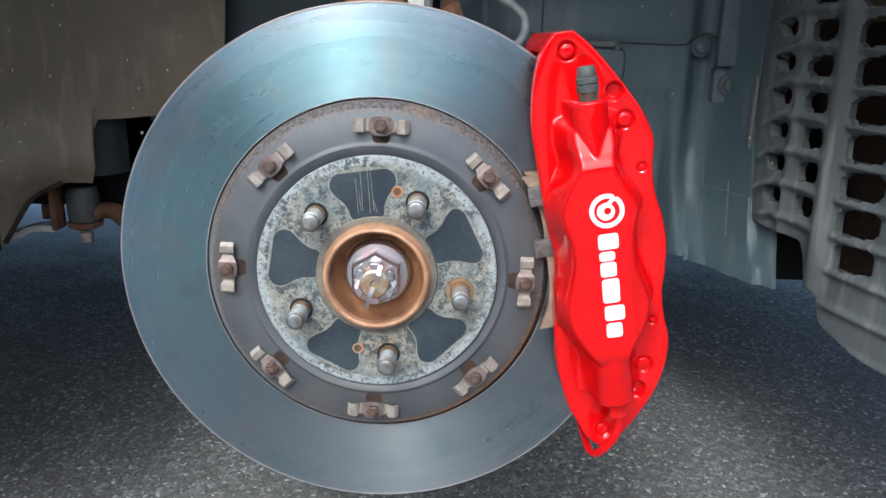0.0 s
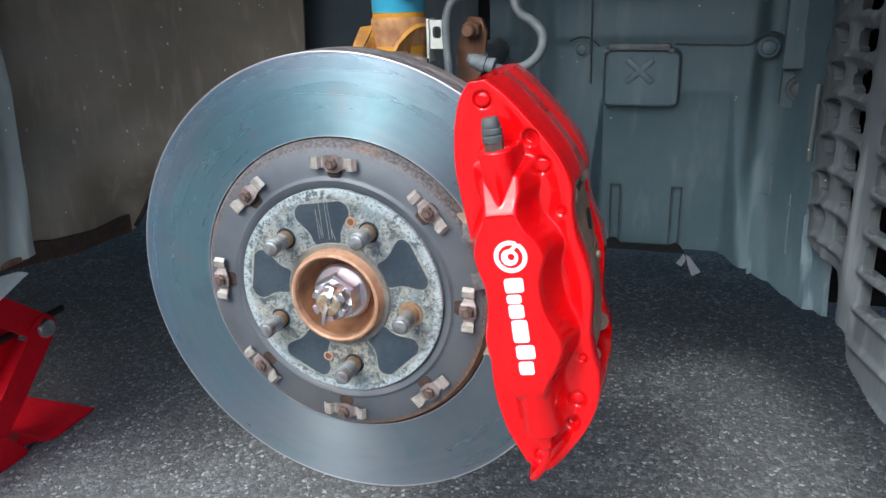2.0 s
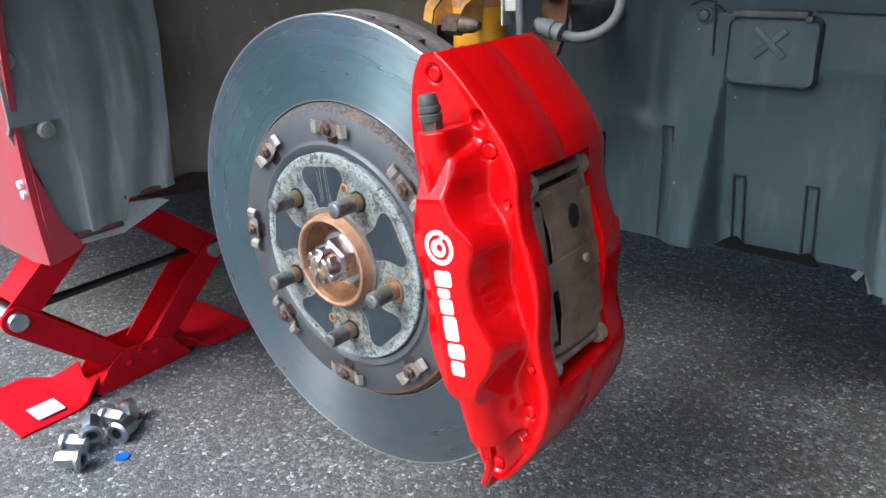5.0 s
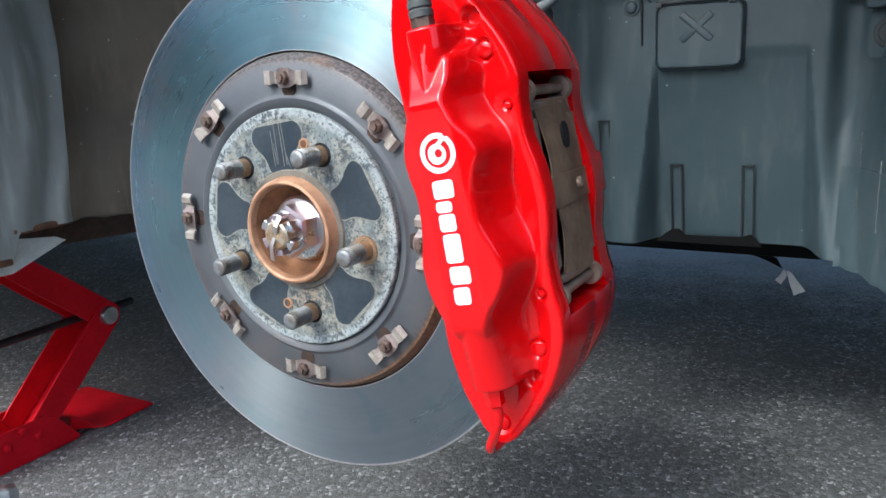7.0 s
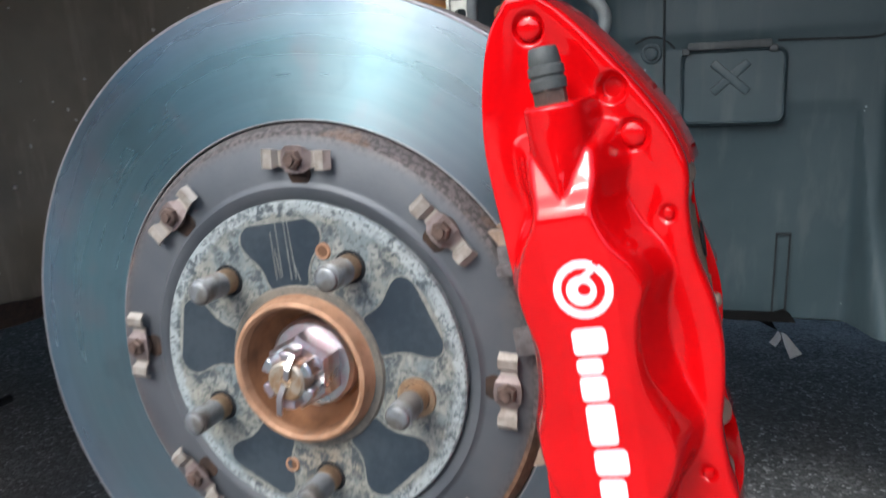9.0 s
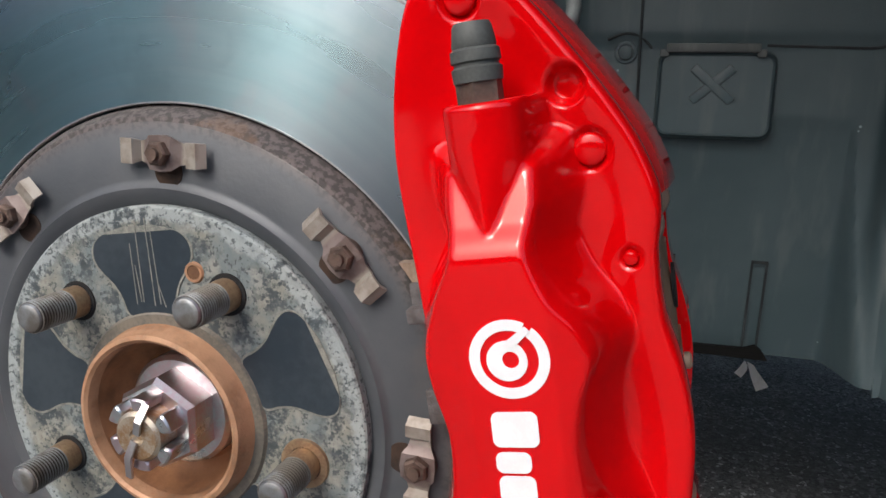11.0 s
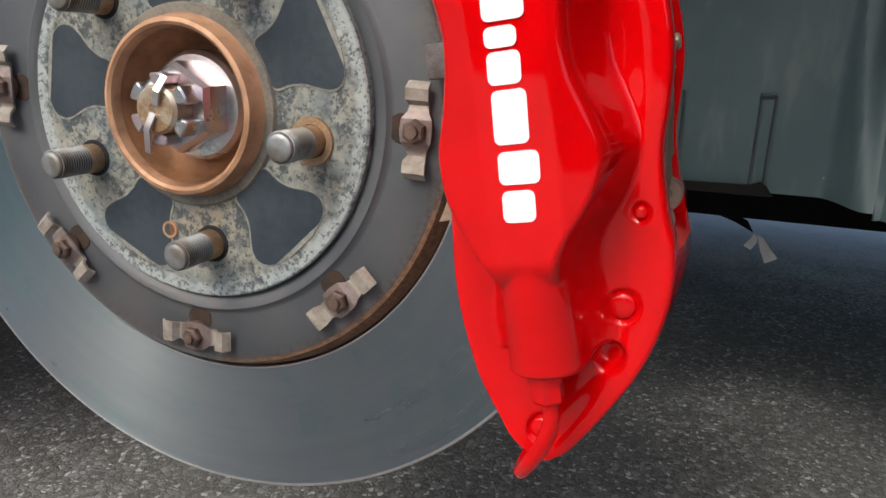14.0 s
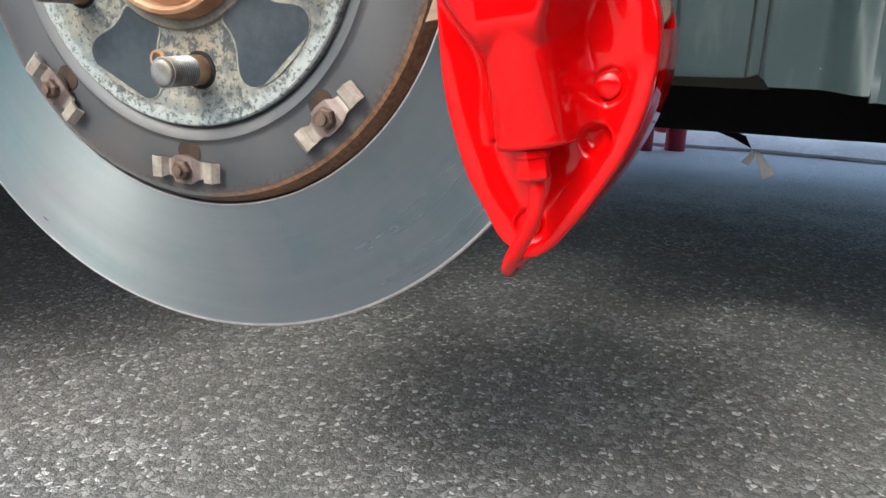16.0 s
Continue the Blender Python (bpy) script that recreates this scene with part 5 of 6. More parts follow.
def caliper_front(u, v):
    """Depth of the caliper's painted front at (u, v)."""
    edge = min(u - curve(OUT_L, v), curve(OUT_R, v) - u, 0.1394 - abs(v) + 0.0006)
    y = FLANGE_Y
    # the flange sinks a little towards the body and rolls over at its edge
    y += 0.0022 * ease((edge - 0.004) / 0.012)
    roll = 0.0022
    if edge < roll:
        y += roll - math.sqrt(max(0.0, roll * roll - (roll - max(edge, 0.0)) ** 2))
    # raised body with two lobes, falling away beyond the lettering
    bl, br = curve(BODY_L, v), curve(BODY_R, v)
    far = abs(v) - 0.0570
    top = FACE_Y + max(0.0, abs(u - 0.1472) - 0.0112) * 0.42
    w_out, w_in = 0.0035, 0.0070
    if far > 0:
        k = ease(far / (0.016 if v > 0 else 0.030))
        bl, br = bl + (0.1337 - bl) * k, br + (0.1573 - br) * k
        w_out, w_in = 0.0035 + 0.0065 * k, 0.0070 - 0.0055 * k
        if v > 0:
            top += 0.44 * far * ease(far / 0.012) + 0.018 * ease((v - 0.080) / 0.012)
        else:
            w_in = 0.0070 - 0.0020 * k
            top += 0.48 * far * ease(far / 0.012)
        top += 0.030 * ease((abs(v) - 0.0955) / 0.004)
    d = min(u - bl, br - u)
    s = ease((d + w_out) / (w_out + w_in)) ** 0.85
    if s > 0:
        y = y + (min(top, y) - y) * s
    # fluid boss: a round tube to the bleed screw or the pipe
    if 0.050 < abs(v) < 0.0990:
        r, off = 0.0108 if v > 0 else 0.0118, abs(u - 0.1455)
        if off < r + 0.003:
            bow = min(off, r) / r
            tent = ease((0.088 - v) / 0.022) if v > 0 else 0.0
            high = 0.0098 if v > 0 else max(0.0098, -0.0070 - FACE_Y - 0.15 * max(0.0, far))
            yt = -0.0070 - high * ((1 - tent) * math.sqrt(max(0.0, 1 - bow**2)) + tent * (1 - bow**1.35)) + (0.016 * ease((off - r) / 0.003) if off > r else 0)
            if v > 0:
                yt -= 0.0034 * ease((0.092 - v) / 0.032) * max(0.0, 1 - bow)
            if abs(v) > 0.0972:
                yt += 0.004 * ((abs(v) - 0.0972) / 0.0018) ** 2
            y = min(y, yt)
    # spot faces under the bolts
    for bu, bv, br_, up in BOLTS:
        d = math.hypot(u - bu, v - bv)
        w = br_ + 0.0003
        if d < w + 0.003:
            y = y + (0.0018 if up else 0.0050) * (1 - ease((d - (w - 0.0004 if up else 0.0036)) / (0.0014 if up else 0.0026)))
    return y


def build_caliper():
    cal = thing("brake_caliper", (0, 0, HUB), "glossy red four-piston brake caliper with white lettering blocks", "brake caliper")
    cal.rotation_euler = (0, -THETA, 0)
    P = lambda u, v, y: Vector((u, y, v))
    bm = bmesh.new()
    nv, nu = 300, 84
    front, back = [], []
    for j in range(nv + 1):
        v = -0.1388 + 0.2776 * j / nv
        a, b = curve(OUT_L, v), curve(OUT_R, v)
        row, brow = [], []
        for i in range(nu + 1):
            s = i / nu
            u = a + (b - a) * s
            row.append(bm.verts.new(P(u, v, caliper_front(u, v))))
        front.append(row)
    for j in range(nv):
        for i in range(nu):
            bm.faces.new((front[j][i], front[j][i + 1], front[j + 1][i + 1], front[j + 1][i]))
    loop = [front[0][i] for i in range(nu)] + [front[j][nu] for j in range(nv)] + [front[nv][i] for i in range(nu, 0, -1)] + [front[j][0] for j in range(nv, 0, -1)]
    low = [bm.verts.new((q.co.x, BACK_Y, q.co.z)) for q in loop]
    for k in range(len(loop)):
        n = (k + 1) % len(loop)
        bm.faces.new((loop[k], loop[n], low[n], low[k]))
    bm.faces.new(low)
    part("front_half", bm, RED, cal, "", 60)
    # bridges over the disc at both ends, swelling to a seam in the middle
    for sign, name in ((1, "upper_bridge"), (-1, "lower_bridge")):
        bm = bmesh.new()
        ys = [(0.0196, 0.0), (0.030, 0.0016), (0.0535, 0.0030), (0.0548, 0.0022), (0.0560, 0.0026), (0.085, 0.0006), (0.1050, -0.0010), (0.1110, -0.0040)]
        rings = []
        vs = [0.0668 + (0.1388 - 0.0668) * k / 36 for k in range(37)]
        for y, grow in ys:
            outer, inner = [], []
            for v in vs:
                outer.append(P(curve(OUT_R, sign * v) + grow, sign * v, y))
                inner.append(P(max(curve(OUT_L, sign * v) + 0.0002, math.sqrt(max(0, 0.1785**2 - v * v)) + 0.0), sign * v, y))
            rings.append([bm.verts.new(q) for q in outer + inner[::-1]])
        for a, b in zip(rings, rings[1:]):
            for k in range(len(a)):
                n = (k + 1) % len(a)
                bm.faces.new((a[k], a[n], b[n], b[k]))
        half = len(vs)
        for ring, flip in ((rings[0], 1), (rings[-1], -1)):
            for k in range(half - 1):
                bm.faces.new((ring[k], ring[k + 1], ring[2 * half - 2 - k], ring[2 * half - 1 - k])[::flip])
        part(name, bm, RED, cal, "", 40)
    # inboard half
    bm = bmesh.new()
    rings = []
    for y, inset in ((0.0860, 0.0), (0.1000, 0.0), (0.1080, 0.0012), (0.1115, 0.0045)):
        vs = [-0.1386 + 0.2772 * k / 90 for k in range(91)]
        rings.append([bm.verts.new(P(curve(OUT_R, v) - inset - 0.0004, v * (1 - inset * 4), y)) for v in vs] + [bm.verts.new(P(curve(OUT_L, v) + inset + 0.0004, v * (1 - inset * 4), y)) for v in vs[::-1]])
    for a, b in zip(rings, rings[1:]):
        for k in range(len(a)):
            n = (k + 1) % len(a)
            bm.faces.new((a[k], a[n], b[n], b[k]))
    h = 91
    for ring in (rings[0], rings[-1]):
        for k in range(h - 1):
            bm.faces.new((ring[k], ring[k + 1], ring[2 * h - 2 - k], ring[2 * h - 1 - k]))
    part("rear_half", bm, RED, cal, "", 40)
    bm = bmesh.new()
    box(bm, 0.176, 0.1885, 0.092, 0.113, -0.012, 0.016, 0.004)
    part("rear_lug", bm, RED, cal)
    # bolts
    for bu, bv, br, up in BOLTS:
        if up:
            y = caliper_front(bu, bv)
            bm = bmesh.new()
            solid(bm, [(br * 0.92, y + 0.003), (br * 0.92, y - 0.0008), (br * 0.86, y - 0.0017), (br * 0.74, y - 0.0021), (br * 0.3, y - 0.0024)], 32, Matrix.Translation((bu, 0, bv)))
            part("bolt", bm, RED, cal, "red painted round bolt head")
    # emblem and lettering blocks, as plain white shapes
    def flat(name, loops, label="", y=FACE_Y - 0.00035):
        bm = bmesh.new()
        for outer, inner in loops:
            n = len(outer)
            va = [bm.verts.new((u, y, v)) for u, v in outer]
            if inner:
                vb = [bm.verts.new((u, y, v)) for u, v in inner]
                for k in range(n):
                    bm.faces.new((va[k], va[(k + 1) % n], vb[(k + 1) % n], vb[k]))
            else:
                bm.faces.new(va)
        bmesh.ops.recalc_face_normals(bm, faces=bm.faces)
        bmesh.ops.solidify(bm, geom=list(bm.faces), thickness=0.0003)
        return part(name, bm, WHITE, cal, label)
    def arc(cu, cv, r, a0=0.0, a1=360.0, n=56, ru=1.0):
        return [(cu + ru * r * math.cos(radians(a0 + (a1 - a0) * k / n)), cv + r * math.sin(radians(a0 + (a1 - a0) * k / n))) for k in range(n if a1 - a0 == 360 else n + 1)]
    cu, cv = 0.1478, 0.0343
    bm_ring = arc(cu, cv, 0.0104, 62, 62 + 348)
    band = bm_ring + arc(cu, cv, 0.0076, 62, 62 + 348)[::-1]
    flat("emblem_ring", [(band, None)], "white emblem ring")
    flat("emblem_core", [(arc(cu - 0.0006, cv - 0.0004, 0.0053, n=40), arc(cu + 0.0004, cv - 0.0001, 0.0022, n=40))], "white emblem core")
    bar = [(cu + 0.0010, cv + 0.0030), (cu + 0.0026, cv + 0.0040), (cu + 0.0062, cv + 0.0072), (cu + 0.0050, cv + 0.0085), (cu - 0.0006, cv + 0.0046)]
    flat("emblem_bar", [(bar, None)], "")
    # a line of rounded blocks, tilted slightly
    lean = lambda u, v: (u + (v + 0.012) * 0.026, v)
    for v0, v1, u0, u1 in ((0.0108, 0.0204, 0.1402, 0.1524), (0.0036, 0.0094, 0.1404, 0.1498), (-0.0066, 0.0026, 0.1406, 0.1504), (-0.0234, -0.0080, 0.1411, 0.1514), (-0.0350, -0.0254, 0.1416, 0.1538), (-0.0462, -0.0368, 0.1420, 0.1518)):
        flat("lettering_block", [([lean(*q) for q in rounded_rect(u0, u1, v0, v1, 0.0020, 6)], None)], "plain white block")
    # bleed screw with rubber cap
    bm = bmesh.new()
    ax = Matrix.Translation((0.1455, -0.0085, 0)) @ Euler((radians(90), 0, 0)).to_matrix().to_4x4()
    solid(bm, [(0.0062, 0.0975), (0.0062, 0.1046), (0.0055, 0.1052)], 6, ax)
    screw = part("bleed_screw", bm, CLIP_BOLT, cal, "stained steel bleed screw")
    bm = bmesh.new()
    solid(bm, [(0.0050, 0.1030), (0.0064, 0.1034), (0.0066, 0.1068), (0.0058, 0.1074), (0.0058, 0.1080), (0.0065, 0.1085), (0.0064, 0.1112), (0.0056, 0.1119), (0.0058, 0.1125), (0.0051, 0.1170), (0.0046, 0.1180), (0.0020, 0.1183)], 32, ax)
    part("rubber_cap", bm, RUBBER, screw, "grey ribbed rubber cap")
    # crossover pipe at the lower end
    bm = bmesh.new()
    solid(bm, [(0.0064, -0.0985), (0.0064, -0.1010), (0.0056, -0.1014), (0.0056, -0.1078), (0.0046, -0.1088)], 6, ax)
    part("pipe_nut", bm, RED, cal, "red painted pipe nut")
    bm = bmesh.new()
    tube(bm, [P(0.1455, -0.1070, -0.0085), P(0.1458, -0.1150, -0.0085), P(0.1420, -0.1245, -0.0080), P(0.1345, -0.1350, -0.0040), P(0.1292, -0.1425, 0.0050), P(0.1275, -0.1450, 0.0200), P(0.1280, -0.1450, 0.0500), P(0.1300, -0.1430, 0.0800), P(0.1340, -0.1370, 0.0980)], 0.0028, 16)
    part("crossover_pipe", bm, RED, cal, "red painted brake pipe")
    # pads, pins and anti-rattle spring in the window
    for y0, y1, mat, name in ((0.0206, 0.0256, PAD_STEEL, "pad_plate"), (0.0256, 0.0336, PAD_LINING, "pad_lining"), (0.0666, 0.0750, PAD_LINING, "pad_lining"), (0.0750, 0.0855, PAD_STEEL, "pad_plate")):
        bm = bmesh.new()
        pts = []
        big = 0.0040 if mat is PAD_STEEL else 0.0010
        for k in range(25):
            a = -0.34 + 0.68 * k / 24
            pts.append((0.1804 + 0.65 * big - 0.9 * max(0.0, abs(a) - 0.30), y0, 0.150 * math.sin(a)))
        for k in range(25):
            a = 0.47 - 0.94 * k / 24
            r = 0.1195 - big - 0.0015 * math.cos(a * 9)
            pts.append((r * math.cos(a), y0, r * math.sin(a)))
        prism(bm, pts, (0, y1 - y0, 0))
        part(name, bm, mat, cal)
    for v in (0.034, -0.002):
        bm = bmesh.new()
        box(bm, 0.1065, 0.122, 0.0190, 0.0222, v, v + 0.012, 0.0008)
        if v > 0:
            box(bm, 0.1065, 0.118, 0.0130, 0.0192, v, v + 0.005, 0.0008)
        part("pad_tab", bm, RIM, cal, "dark grey steel pad tab")
    for v in (0.0575, -0.0575):
        bm = bmesh.new()
        solid(bm, [(0.0030, 0.016), (0.0030, 0.0885)], 20, Matrix.Translation((0.1785, 0, v)))
        pin = part("retaining_pin", bm, PIN, cal, "grey-brown pad pin")
        for y in (0.0225, 0.0790):
            bm = bmesh.new()
            lathe(bm, [(0.0033, y), (0.0070, y), (0.0074, y + 0.001), (0.0074, y + 0.0048), (0.0033, y + 0.0054)], 28, Matrix.Translation((0.1785, 0, v)))
            way = math.copysign(1.0, v)
            box(bm, 0.1705, 0.1820, y + 0.0003, y + 0.0050, *sorted((v - way * 0.0215, v - way * 0.0030)), 0.0014)
            part("pad_ear", bm, PIN, pin)
        bm = bmesh.new()
        solid(bm, [(0.0024, 0.028), (0.0024, 0.072)], 12, Matrix.Translation((0.1800, 0, v - math.copysign(0.0085, v))))
        part("spring_rod", bm, PIN, pin)
    bm = bmesh.new()
    rows = []
    for j in range(61):
        v = -0.052 + 0.104 * j / 60
        near = curve([(-0.052, 0.0345), (-0.040, 0.0360), (-0.028, 0.0375), (-0.014, 0.0365), (0.0, 0.0340), (0.012, 0.0350), (0.026, 0.0350), (0.040, 0.0325), (0.052, 0.0310)], v)
        lift = 0.1806 + 0.0042 * math.cos(v / 0.052 * 1.5) - 0.0012 * math.exp(-(v / 0.012) ** 2)
        rows.append([(lift + 0.0012 * math.cos(w * 1.5), near + (0.0842 - near) * (w + 1) / 2, v) for w in np.linspace(-1, 1, 13)])
    sheet(bm, rows, 0.0010)
    spring = part("pad_spring", bm, SPRING, cal, "brown stained anti-rattle spring plate")
    # a dark disc on the plate paints the shade of its hole
    bm = bmesh.new()
    solid(bm, [(0.0052, 0.0), (0.0052, 0.0012)], 28, Matrix.Translation((0.1855, 0.0600, 0.030)) @ Matrix.Diagonal((1, 1, 1.5, 1)) @ pose(0, 0, 0, 0, 0, -90) @ Matrix.Translation((0, -0.0006, 0)))
    part("oval_hole", bm, BLACK, spring, "dark oval disc painting the shade of a hole")
    bm = bmesh.new()
    sheet(bm, [[(0.1850 + 0.0012 * math.cos((y - 0.05) / 0.028), y, v) for y in np.linspace(0.0215, 0.0845, 12)] for v in (-0.0085, 0.0, 0.0085)], 0.0012)
    part("cross_strap", bm, SPRING, spring)
    bm = bmesh.new()
    solid(bm, [(0.0030, 0.0), (0.0030, 0.0018), (0.0020, 0.0026)], 18, Matrix.Translation((0.1864, 0.066, 0.001)) @ pose(0, 0, 0, 0, 0, -90))
    part("rivet", bm, PIN, spring)


# ---- suspension seen over and beside the disc ----
def build_strut():
    strut = thing("suspension_strut", (-0.020, 0.232, 0.50), "yellow suspension strut with a pale blue sleeve", "strut")
    def p(name, bm, mat, label="", parent=None):
        bmesh.ops.translate(bm, verts=bm.verts, vec=(0.020, -0.232, -0.50))
        return part(name, bm, mat, parent or strut, label)
    up = Matrix.Translation((-0.020, 0.232, 0)) @ Euler((radians(90), 0, 0)).to_matrix().to_4x4()
    bm = bmesh.new()
    solid(bm, [(0.0238, 0.42), (0.0238, 0.5400)], 48, up)
    p("tube", bm, YELLOW, "yellow painted tube")
    bm = bmesh.new()
    solid(bm, [(0.0236, 0.5390), (0.0242, 0.5398), (0.0242, 0.76)], 48, up)
    p("sleeve", bm, BLUE, "pale blue sleeve")
    bm = bmesh.new()
    prism(bm, [(-0.0085, 0.2065, 0.551), (0.006, 0.2095, 0.551), (0.006, 0.2095, 0.60), (-0.0085, 0.2065, 0.60)], (0.0, -0.001, 0))
    p("badge", bm, YELLOW, "yellow patch on the sleeve")
    bm = bmesh.new()
    solid(bm, [(0.0243, 0.5100), (0.0247, 0.5180), (0.0256, 0.5222), (0.0254, 0.5265), (0.0259, 0.5300), (0.0252, 0.5335), (0.0241, 0.5352)], 48, up)
    p("weld_bead", bm, WELD, "rusty weld bead")
    # clamp bracket: a folded ear beside the tube and one swept round its front
    bm = bmesh.new()
    sheet(bm, [[(-0.0511, 0.212, 0.5257), (-0.0467, 0.217, 0.5263), (-0.0417, 0.222, 0.5269)], [(-0.0521, 0.205, 0.5188), (-0.0474, 0.208, 0.5181), (-0.0433, 0.211, 0.5174)], [(-0.0525, 0.198, 0.5116), (-0.0486, 0.199, 0.5096), (-0.0453, 0.2, 0.508)], [(-0.0534, 0.196, 0.5005), (-0.0495, 0.197, 0.4985), (-0.0456, 0.198, 0.4969)]], 0.003)
    p("bracket_ear", bm, YELLOW_RUST, "bent yellow bracket ear with rusty top")
    bm = bmesh.new()
    sheet(bm, [[(-0.0409, 0.2215, 0.5265), (-0.0396, 0.222, 0.5245)], [(-0.0428, 0.2105, 0.517), (-0.038, 0.22, 0.5157)], [(-0.0448, 0.1995, 0.5076), (-0.0365, 0.218, 0.5059)], [(-0.0451, 0.1975, 0.4965), (-0.0372, 0.218, 0.4944)]], 0.0025)
    p("ear_fold", bm, YELLOW_RUST)
    bm = bmesh.new()
    edge = [(0.0085, 0.228, 0.5297), (0.0044, 0.218, 0.5299), (-0.0003, 0.211, 0.5275), (-0.0046, 0.204, 0.5228), (-0.008, 0.199, 0.5175), (-0.0102, 0.195, 0.514), (-0.0123, 0.193, 0.5089), (-0.0138, 0.191, 0.5034), (-0.0149, 0.19, 0.4943)]
    sheet(bm, [[(x, y, z), (0.55 * x - 0.002, 0.5 * y + 0.1085, z - 0.001), (0.2 * x - 0.004, 0.2145, z - 0.003)] for x, y, z in edge], 0.0034)
    p("bracket_ear", bm, YELLOW_RUST, "bent yellow bracket ear with rusty top")
    bm = bmesh.new()
    side = pose(0, 0.167, 0.5015, 0, 0, 90)
    solid(bm, [(0.0085, 0.004), (0.0085, -0.010), (0.0078, -0.0115)], 6, side)
    solid(bm, [(0.0068, -0.011), (0.0060, -0.022), (0.0030, -0.0285)], 20, side)
    bolt = p("clamp_bolt", bm, CLIP_BOLT, "stained grey bolt with cap")
    # steel tab carrying the sensor lead, the rusty link joint and the hoses
    bm = bmesh.new()
    outer = rounded_rect(0.010, 0.030, 0.507, 0.532, 0.002)
    inner = rounded_rect(0.0145, 0.0225, 0.516, 0.5265, 0.003)
    va = [bm.verts.new((x, 0.225, z)) for x, z in outer]
    vb = [bm.verts.new((x, 0.225, z)) for x, z in inner]
    for k in range(len(va)):
        bm.faces.new((va[k], va[(k + 1) % len(va)], vb[(k + 1) % len(vb)], vb[k]))
    bm.normal_update()
    bmesh.ops.solidify(bm, geom=list(bm.faces), thickness=0.002)
    box(bm, 0.0095, 0.0118, 0.222, 0.240, 0.495, 0.533, 0.0005)
    p("lead_tab", bm, FLAP, "bare grey steel tab")
    bm = bmesh.new()
    tube(bm, [(0.031, 0.222, 0.455), (0.030, 0.222, 0.49), (0.028, 0.224, 0.51), (0.027, 0.226, 0.532), (0.031, 0.230, 0.546), (0.040, 0.234, 0.552), (0.060, 0.238, 0.553), (0.078, 0.240, 0.552)], 0.0038, 14)
    p("sensor_lead", bm, HOSE, "grey sensor lead")


def build_hose():
    bm = bmesh.new()
    tube(bm, [(0.050, 0.215, 0.500), (0.060, 0.215, 0.4965), (0.068, 0.216, 0.4930), (0.084, 0.220, 0.4890), (0.100, 0.226, 0.4925), (0.111, 0.232, 0.503), (0.112, 0.238, 0.518), (0.102, 0.243, 0.529), (0.090, 0.246, 0.536), (0.084, 0.248, 0.552), (0.080, 0.250, 0.60)], 0.0042, 16)
    hose = single("brake_hose", bm, HOSE, "grey rubber brake hose looping behind the caliper", "hose")
    bm = bmesh.new()
    way = Matrix.Translation((0.064, 0.2155, 0.4950)) @ pose(0, 0, 0, 0, 16, 0) @ pose(0, 0, 0, 0, 0, -90)
    solid(bm, [(0.0052, -0.012), (0.0062, -0.010), (0.0062, -0.005), (0.0076, -0.0045), (0.0076, 0.002), (0.0064, 0.0025), (0.0064, 0.006), (0.0074, 0.0065), (0.0074, 0.010), (0.0050, 0.011)], 20, way)
    part("ferrule", bm, HOSE, hose, "crimped ferrule")
    joint = thing("link_joint", (0.043, 0.245, 0.50), "rusty link bracket with a bolt", "link")
    bm = bmesh.new()
    pts = [(-0.012, 0.006, -0.030), (0.004, 0.006, -0.032), (0.012, 0.006, -0.010), (0.015, 0.006, 0.020), (0.010, 0.006, 0.032), (-0.002, 0.006, 0.034), (-0.008, 0.006, 0.022), (-0.014, 0.006, 0.0)]
    prism(bm, pts, (0, 0.006, 0))
    part("bracket", bm, RUST, joint, "rusty flat bracket")
    bm = bmesh.new()
    solid(bm, [(0.0088, 0.008), (0.0088, -0.004), (0.0078, -0.0055)], 6, pose(0.003, 0, 0.022))
    solid(bm, [(0.0055, -0.005), (0.0055, -0.016), (0.0045, -0.017)], 20, pose(0.003, 0, 0.022))
    part("bolt", bm, RUST, joint, "rusty brown bolt")
    bm = bmesh.new()
    solid(bm, [(0.016, 0.010), (0.013, 0.06), (0.012, 0.19)], 20, pose(0, 0, -0.006))
    part("arm", bm, IRON, joint)
    knuckle = bmesh.new()
    box(knuckle, -0.045, 0.020, 0.085, 0.190, 0.30, 0.470, 0.012)
    box(knuckle, 0.0, 0.135, 0.108, 0.135, 0.27, 0.42, 0.010)
    single("steering_knuckle", knuckle, IRON, "dull cast iron steering knuckle behind the disc", "knuckle")


